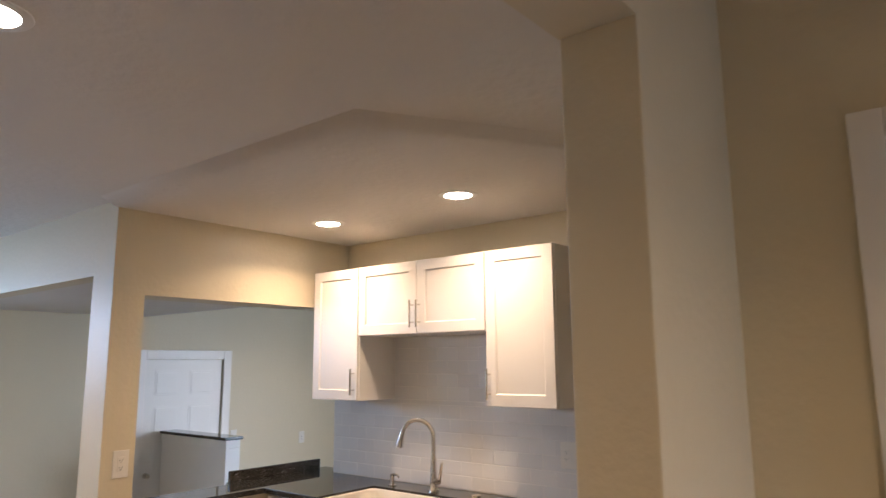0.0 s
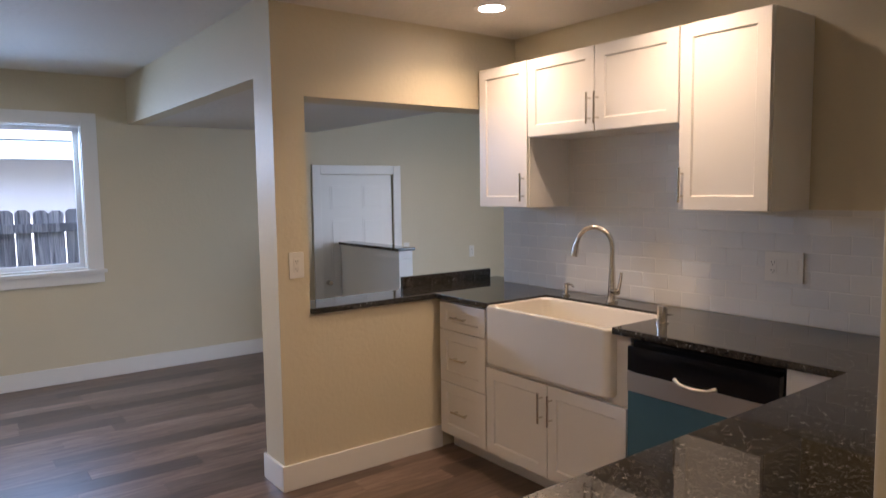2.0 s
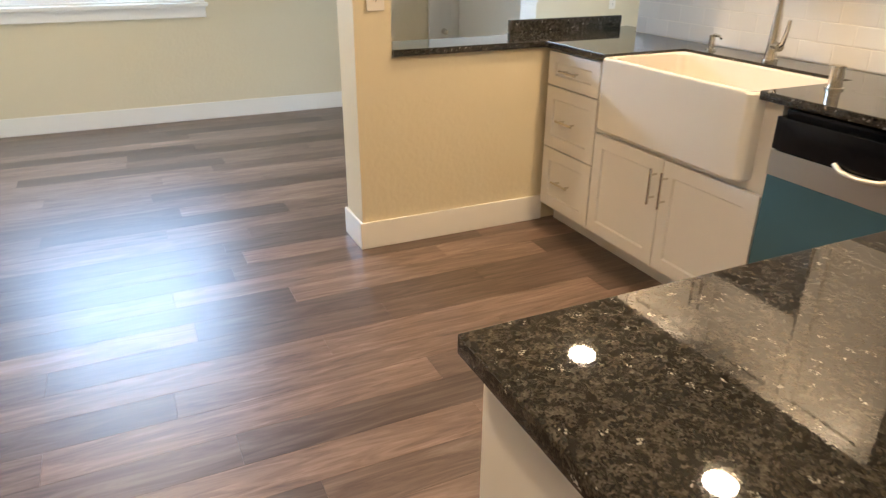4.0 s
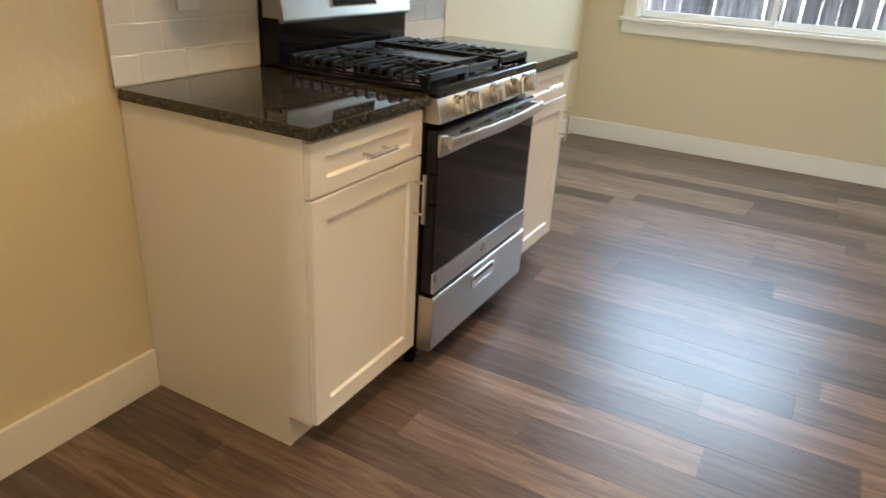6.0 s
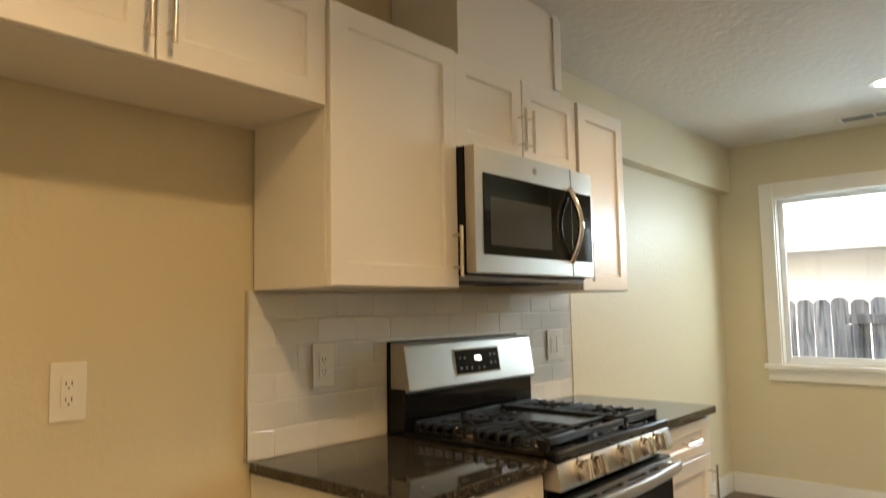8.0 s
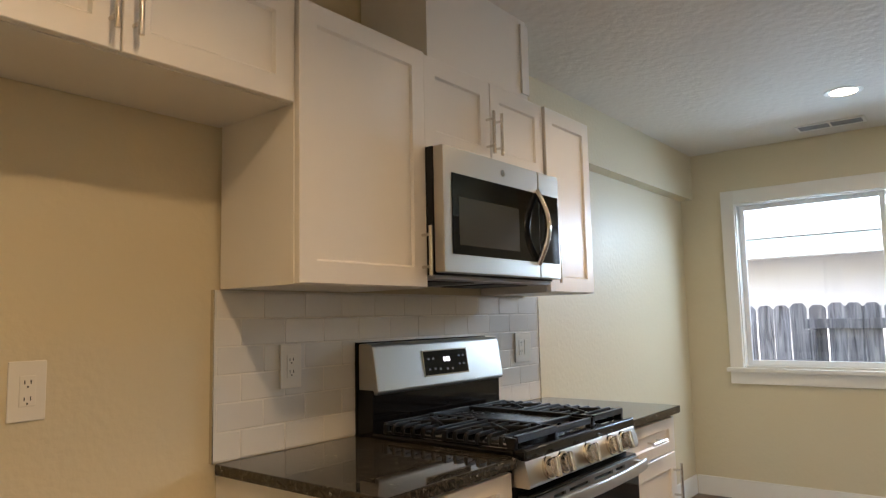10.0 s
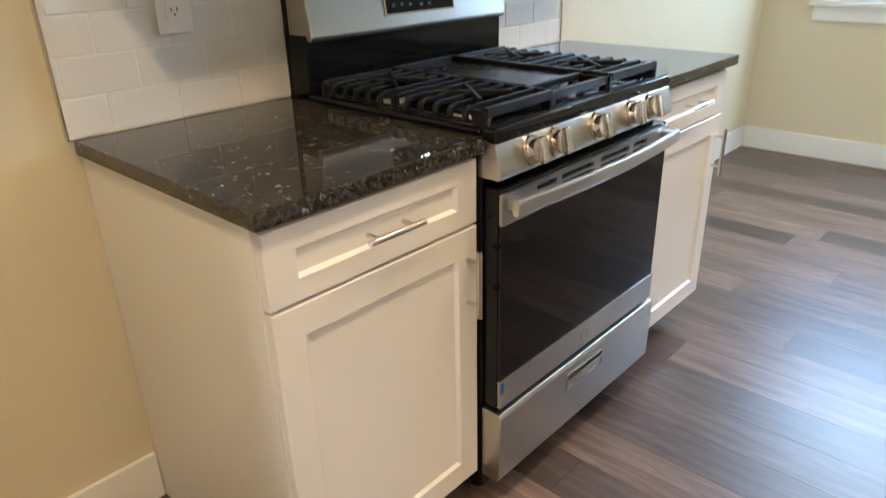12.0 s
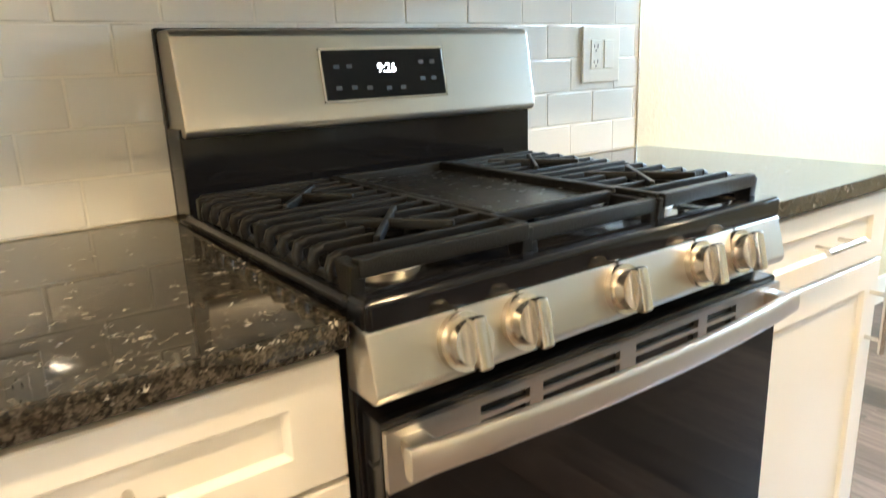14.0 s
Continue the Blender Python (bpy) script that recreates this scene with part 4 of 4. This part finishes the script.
plate("wall_outlet", pose(XP, 2.446, 1.14, 0, 0, -90), 0.08, "o", "ivory outlet on the pillar beside the pass-through")
plate("switch_plate", pose(1.15, YN - 0.0125, 1.153, 0, 0, 180), 0.165, "sso", "white triple switch and outlet plate in the tile")
plate("switch_plate", pose(XW, 5.085, 0.875, 0, 0, -90), 0.075, "s", "white wall switch beside the far door")
plate("wall_outlet", pose(XW, 5.99, 0.79, 0, 0, -90), 0.075, "o", "white wall outlet in the living room")

# ---------------------------------------------------------------- ceiling fixtures
for x, y, z, watts in DOWNLIGHTS:
    # the unseen living room and hall lamps get the same fixture
    d = thing("recessed_light", pose(x, y, z), "round white recessed ceiling light, switched on", "ceiling light", "recessed lights")
    ring = bmesh.new()
    n = 40
    prof = [(0.066, -0.004), (0.070, -0.006), (0.092, -0.003), (0.094, 0.0)]
    rows = [[ring.verts.new((r * math.cos(2 * math.pi * k / n), r * math.sin(2 * math.pi * k / n), zz)) for k in range(n)] for r, zz in prof]
    for r0, r1 in zip(rows, rows[1:]):
        for k in range(n):
            ring.faces.new((r0[k], r0[(k + 1) % n], r1[(k + 1) % n], r1[k]))
    part("trim_ring", ring, M_TRIM, d)
    part("lens", rod(bmesh.new(), (0, 0, -0.001), (0, 0, -0.004), 0.067, 40), M_LIT, d, "glowing white lens")

vent = thing("ceiling_vent", pose(-3.22, 0.97, CEIL), "grey metal ceiling air vent with louvres near the window", "vent")
part("frame", boxes((-0.075, 0.075, -0.19, -0.175, -0.008, 0), (-0.075, 0.075, 0.175, 0.19, -0.008, 0), (-0.075, -0.06, -0.175, 0.175, -0.008, 0), (0.06, 0.075, -0.175, 0.175, -0.008, 0), (-0.06, 0.06, -0.006, 0.006, -0.008, 0)), M_TRIM, vent)
part("backing", boxes((-0.06, 0.06, -0.175, 0.175, -0.0015, -0.0005)), M_SLOT, vent)
for k in range(6):
    x = -0.05 + 0.02 * k
    part("slat", boxes((x - 0.006, x + 0.006, -0.175, -0.006, -0.006, -0.003), (x - 0.006, x + 0.006, 0.006, 0.175, -0.006, -0.003)), M_VENT, vent)

# ---------------------------------------------------------------- living room beyond the pass-through
half = thing("half_wall", pose(-2.43, 4.29, 0), "low white painted half wall with a black granite cap", "half wall")
part("wall_body", boxes((-1.07, 0, 0, 0.12, -0.36, 0.965)), M_TRIM, half)
part("skirt_trim", boxes((-1.07, 0.012, -0.012, 0.132, 0.90, 0.968), bevel=0.003), M_TRIM, half)
part("end_trim", boxes((0, 0.012, -0.012, 0.132, -0.36, 0.899), bevel=0.003), M_TRIM, half)
part("cap", boxes((-1.07, 0.03, -0.03, 0.15, 0.969, 0.995), bevel=0.004), M_GRANITE, half, "black granite cap")


def six_panel(name, m, w, h, label, hinge_knob=True, casing=0.09):
    """A white six-panel door in its casing; local x along the wall, facing +y."""
    d = thing(name, m, label, "door", kind="structure")
    part("casing", boxes((-casing, 0, 0, 0.022, 0, h + casing), (w, w + casing, 0, 0.022, 0, h + casing), (0, w, 0, 0.0215, h, h + casing), bevel=0.004), M_TRIM, d)
    leaf = part("leaf", boxes((0.004, w - 0.004, -0.05, -0.012, 0.004, h - 0.004), bevel=0.003), M_TRIM, d)
    st = 0.11
    pw = (w - 3 * st) / 2
    for px in (st, 2 * st + pw):
        for z0, z1 in ((0.12 * h, 0.40 * h), (0.47 * h, 0.78 * h), (0.83 * h, 0.945 * h)):
            part("panel", boxes((px, px + pw, -0.0119, -0.009, z0, z1), (px + 0.02, px + pw - 0.02, -0.0089, -0.004, z0 + 0.02, z1 - 0.02), bevel=0.004), M_TRIM, leaf)
    part("knob", rod(bmesh.new(), (w - 0.07, -0.012, 0.95), (w - 0.07, 0.045, 0.95), 0.026, 16, r2=0.02), M_NICKEL, leaf)
    return d


six_panel("door_1", pose(XW, 4.925, -0.36, 0, 0, -90), 0.845, 2.03, "closed white six-panel door in a white casing")
six_panel("door_2", pose(3.582, YHN, 0, 0, 0, 180), 0.84, 2.03, "closed white panel door in the entry hall", casing=0.062)

# ---------------------------------------------------------------- outside the window
ground = structure("ground", boxes((-60, 60, -60, 60, -0.6, -0.45)), M_EARTH, "dry bare ground around the house", "ground")
XFN = -5.55
fence = thing("fence", pose(XFN, 0, -0.45), "weathered grey dog-ear picket fence", "fence")
FH = 1.80
loop = [(0.0, 0.0), (0.139, 0.0), (0.139, FH - 0.035), (0.104, FH), (0.035, FH), (0.0, FH - 0.035)]
pme = bpy.data.meshes.new("picket")
bm = prism(loop, 0, 0, 0.018, 0.002)
bmesh.ops.recalc_face_normals(bm, faces=bm.faces[:])
bm.to_mesh(pme)
bm.free()
pme.materials.append(M_FENCE)
for k in range(44):
    ob = new("picket", pme)
    ob.parent = fence
    ob.location = (random.uniform(-0.002, 0.002), -2.2 + 0.1495 * k, random.uniform(-0.012, 0.008))
    ob.rotation_euler = (radians(random.uniform(-0.4, 0.4)), 0, 0)
part("rail", boxes((0.019, 0.057, 0.33, 4.4, 1.57, 1.66), bevel=0.003), M_FENCE, fence)
part("rail", boxes((0.019, 0.057, -2.2, 4.4, 0.35, 0.44), bevel=0.003), M_FENCE, fence)
part("post", boxes((0.02, 0.1, 0.31, 0.40, 0, 1.565), bevel=0.004), M_FENCE, fence)

house = thing("neighbour_house", pose(-9.0, 0, -0.45), "pale stucco neighbouring house with light blue fascia", "house")
part("wall", boxes((-4, 0, -9, 9, 0, 2.7)), M_STUCCO, house)
part("eave", boxes((0.002, 1.0, -9.4, 9.4, 2.48, 2.54)), M_STUCCO, house)
part("fascia", boxes((1.001, 1.04, -9.4, 9.4, 2.43, 2.68), bevel=0.004), M_FASCIA, house, "light blue painted fascia")
part("roof", prism([(1.07, 2.69), (-2.5, 3.45), (-5.5, 2.9), (-5.5, 2.75), (1.0, 2.682)], 1, -9.5, 9.5), M_ROOF, house)

# ---------------------------------------------------------------- pieces: tiles


def tile_mesh(w, h, t=0.0085):
    """One glazed tile: a flat face whose edges roll over softly."""
    bm = bmesh.new()
    e, c = 0.0009, 0.0042
    rings = [[bm.verts.new((x, y, z)) for x, z in ((w - g, g), (g, g), (g, h - g), (w - g, h - g))] for g, y in ((e, 0.0), (e, t - 0.0022), (c, t))]
    for r0, r1 in zip(rings, rings[1:]):
        for k in range(4):
            bm.faces.new((r0[k], r0[(k + 1) % 4], r1[(k + 1) % 4], r1[k]))
    bm.faces.new(rings[-1])
    bmesh.ops.recalc_face_normals(bm, faces=bm.faces[:])
    me = bpy.data.meshes.new("tile")
    bm.to_mesh(me)
    bm.free()
    me.shade_smooth()
    turned = []
    for v in me.vertices:
        if v.co.y > t - 0.001:
            turned.append((0.0, 1.0, 0.0))
        else:
            turned.append(Vector((1.0 if v.co.x > w / 2 else -1.0, 0.9, 1.0 if v.co.z > h / 2 else -1.0)).normalized())
    me.normals_split_custom_set_from_vertices(turned)
    me.materials.append(M_TILE)
    return me


TW, TH = 0.1525, 0.0765
TILES = {}


def tile_field(parent, x0, x1, z0, z1, phase, skip=()):
    """Running bond of wall tiles in the local x-z plane of parent, facing +y."""
    row, z = 0, z0
    while z < z1 - 0.01:
        h = min(TH, z1 - z)
        x = x0 - phase - (TW / 2 if row % 2 else 0)
        while x < x1 - 0.004:
            a, b = max(x, x0), min(x + TW, x1)
            x += TW
            if b - a < 0.006 or any(a > s0 and b < s1 and z + h < sz for s0, s1, sz in skip):
                continue
            key = (round(b - a, 4), round(h, 4))
            if key not in TILES:
                TILES[key] = tile_mesh(*key)
            ob = new("tile", TILES[key])
            ob.parent = parent
            ob.location = (a, 0.0014, z)
            ob.rotation_euler = (radians(random.uniform(-0.25, 0.25)), 0, radians(random.uniform(-0.2, 0.2)))
        z += TH
        row += 1


bs = tagged(part("backsplash", boxes((-1.198, 0.507, 0.0, 0.0083, H + 0.0005, 1.377)), M_GROUT), "white glazed subway tile backsplash behind the range", "backsplash", "", "structure")
tile_field(bs, -1.198, 0.507, H + 0.001, 1.377, 0.0605, [(-0.75, -0.01, 1.03)])
part("edge_strip", boxes((0.507, 0.511, 0.0, 0.0135, H + 0.0005, 1.377)), M_NICKEL, bs, "thin metal tile edge strip")
part("edge_strip", boxes((-1.202, -1.198, 0.0, 0.0135, H + 0.0005, 1.377)), M_NICKEL, bs, "thin metal tile edge strip")
bn = tagged(part("backsplash", boxes((-2.298, 0.644, 0.0, 0.0083, H + 0.0005, 1.3995), (-0.838, 0.091, 0.0, 0.0083, 1.3995, 1.775)), M_GROUT), "white glazed subway tile backsplash behind the sink", "backsplash", "", "structure")
bn.matrix_world = pose(0, YN, 0, 0, 0, 180)
tile_field(bn, -2.298, 0.644, H + 0.001, 1.3995, 0.03)
tile_field(bn, -0.838, 0.091, 1.40, 1.7755, 0.10)

# ---------------------------------------------------------------- pieces: floor planks along y
PW, PL = 0.146, 1.20
PLANKS = {}


def plank_mesh(w, l):
    bm = boxes((0.0002, w - 0.0002, 0.0002, l - 0.0002, -0.006, 0.0), bevel=0.0004, segments=1)
    me = bpy.data.meshes.new("plank")
    bmesh.ops.recalc_face_normals(bm, faces=bm.faces[:])
    bm.to_mesh(me)
    bm.free()
    me.materials.append(M_PLANK)
    return me


def lay(x0, x1, y0, y1):
    x = x0
    while x < x1 - 0.01:
        w = min(PW, x1 - x)
        y = y0 - random.uniform(0, PL)
        while y < y1 - 0.005:
            a, b = max(y, y0), min(y + PL, y1)
            y += PL
            if b - a < 0.01:
                continue
            key = (round(w, 4), round(b - a, 4))
            if key not in PLANKS:
                PLANKS[key] = plank_mesh(w, b - a)
            ob = new("plank", PLANKS[key])
            ob.parent = floor
            ob.location = (x, a, 0)
        x += PW


lay(XW, XE, -0.09, 4.1)
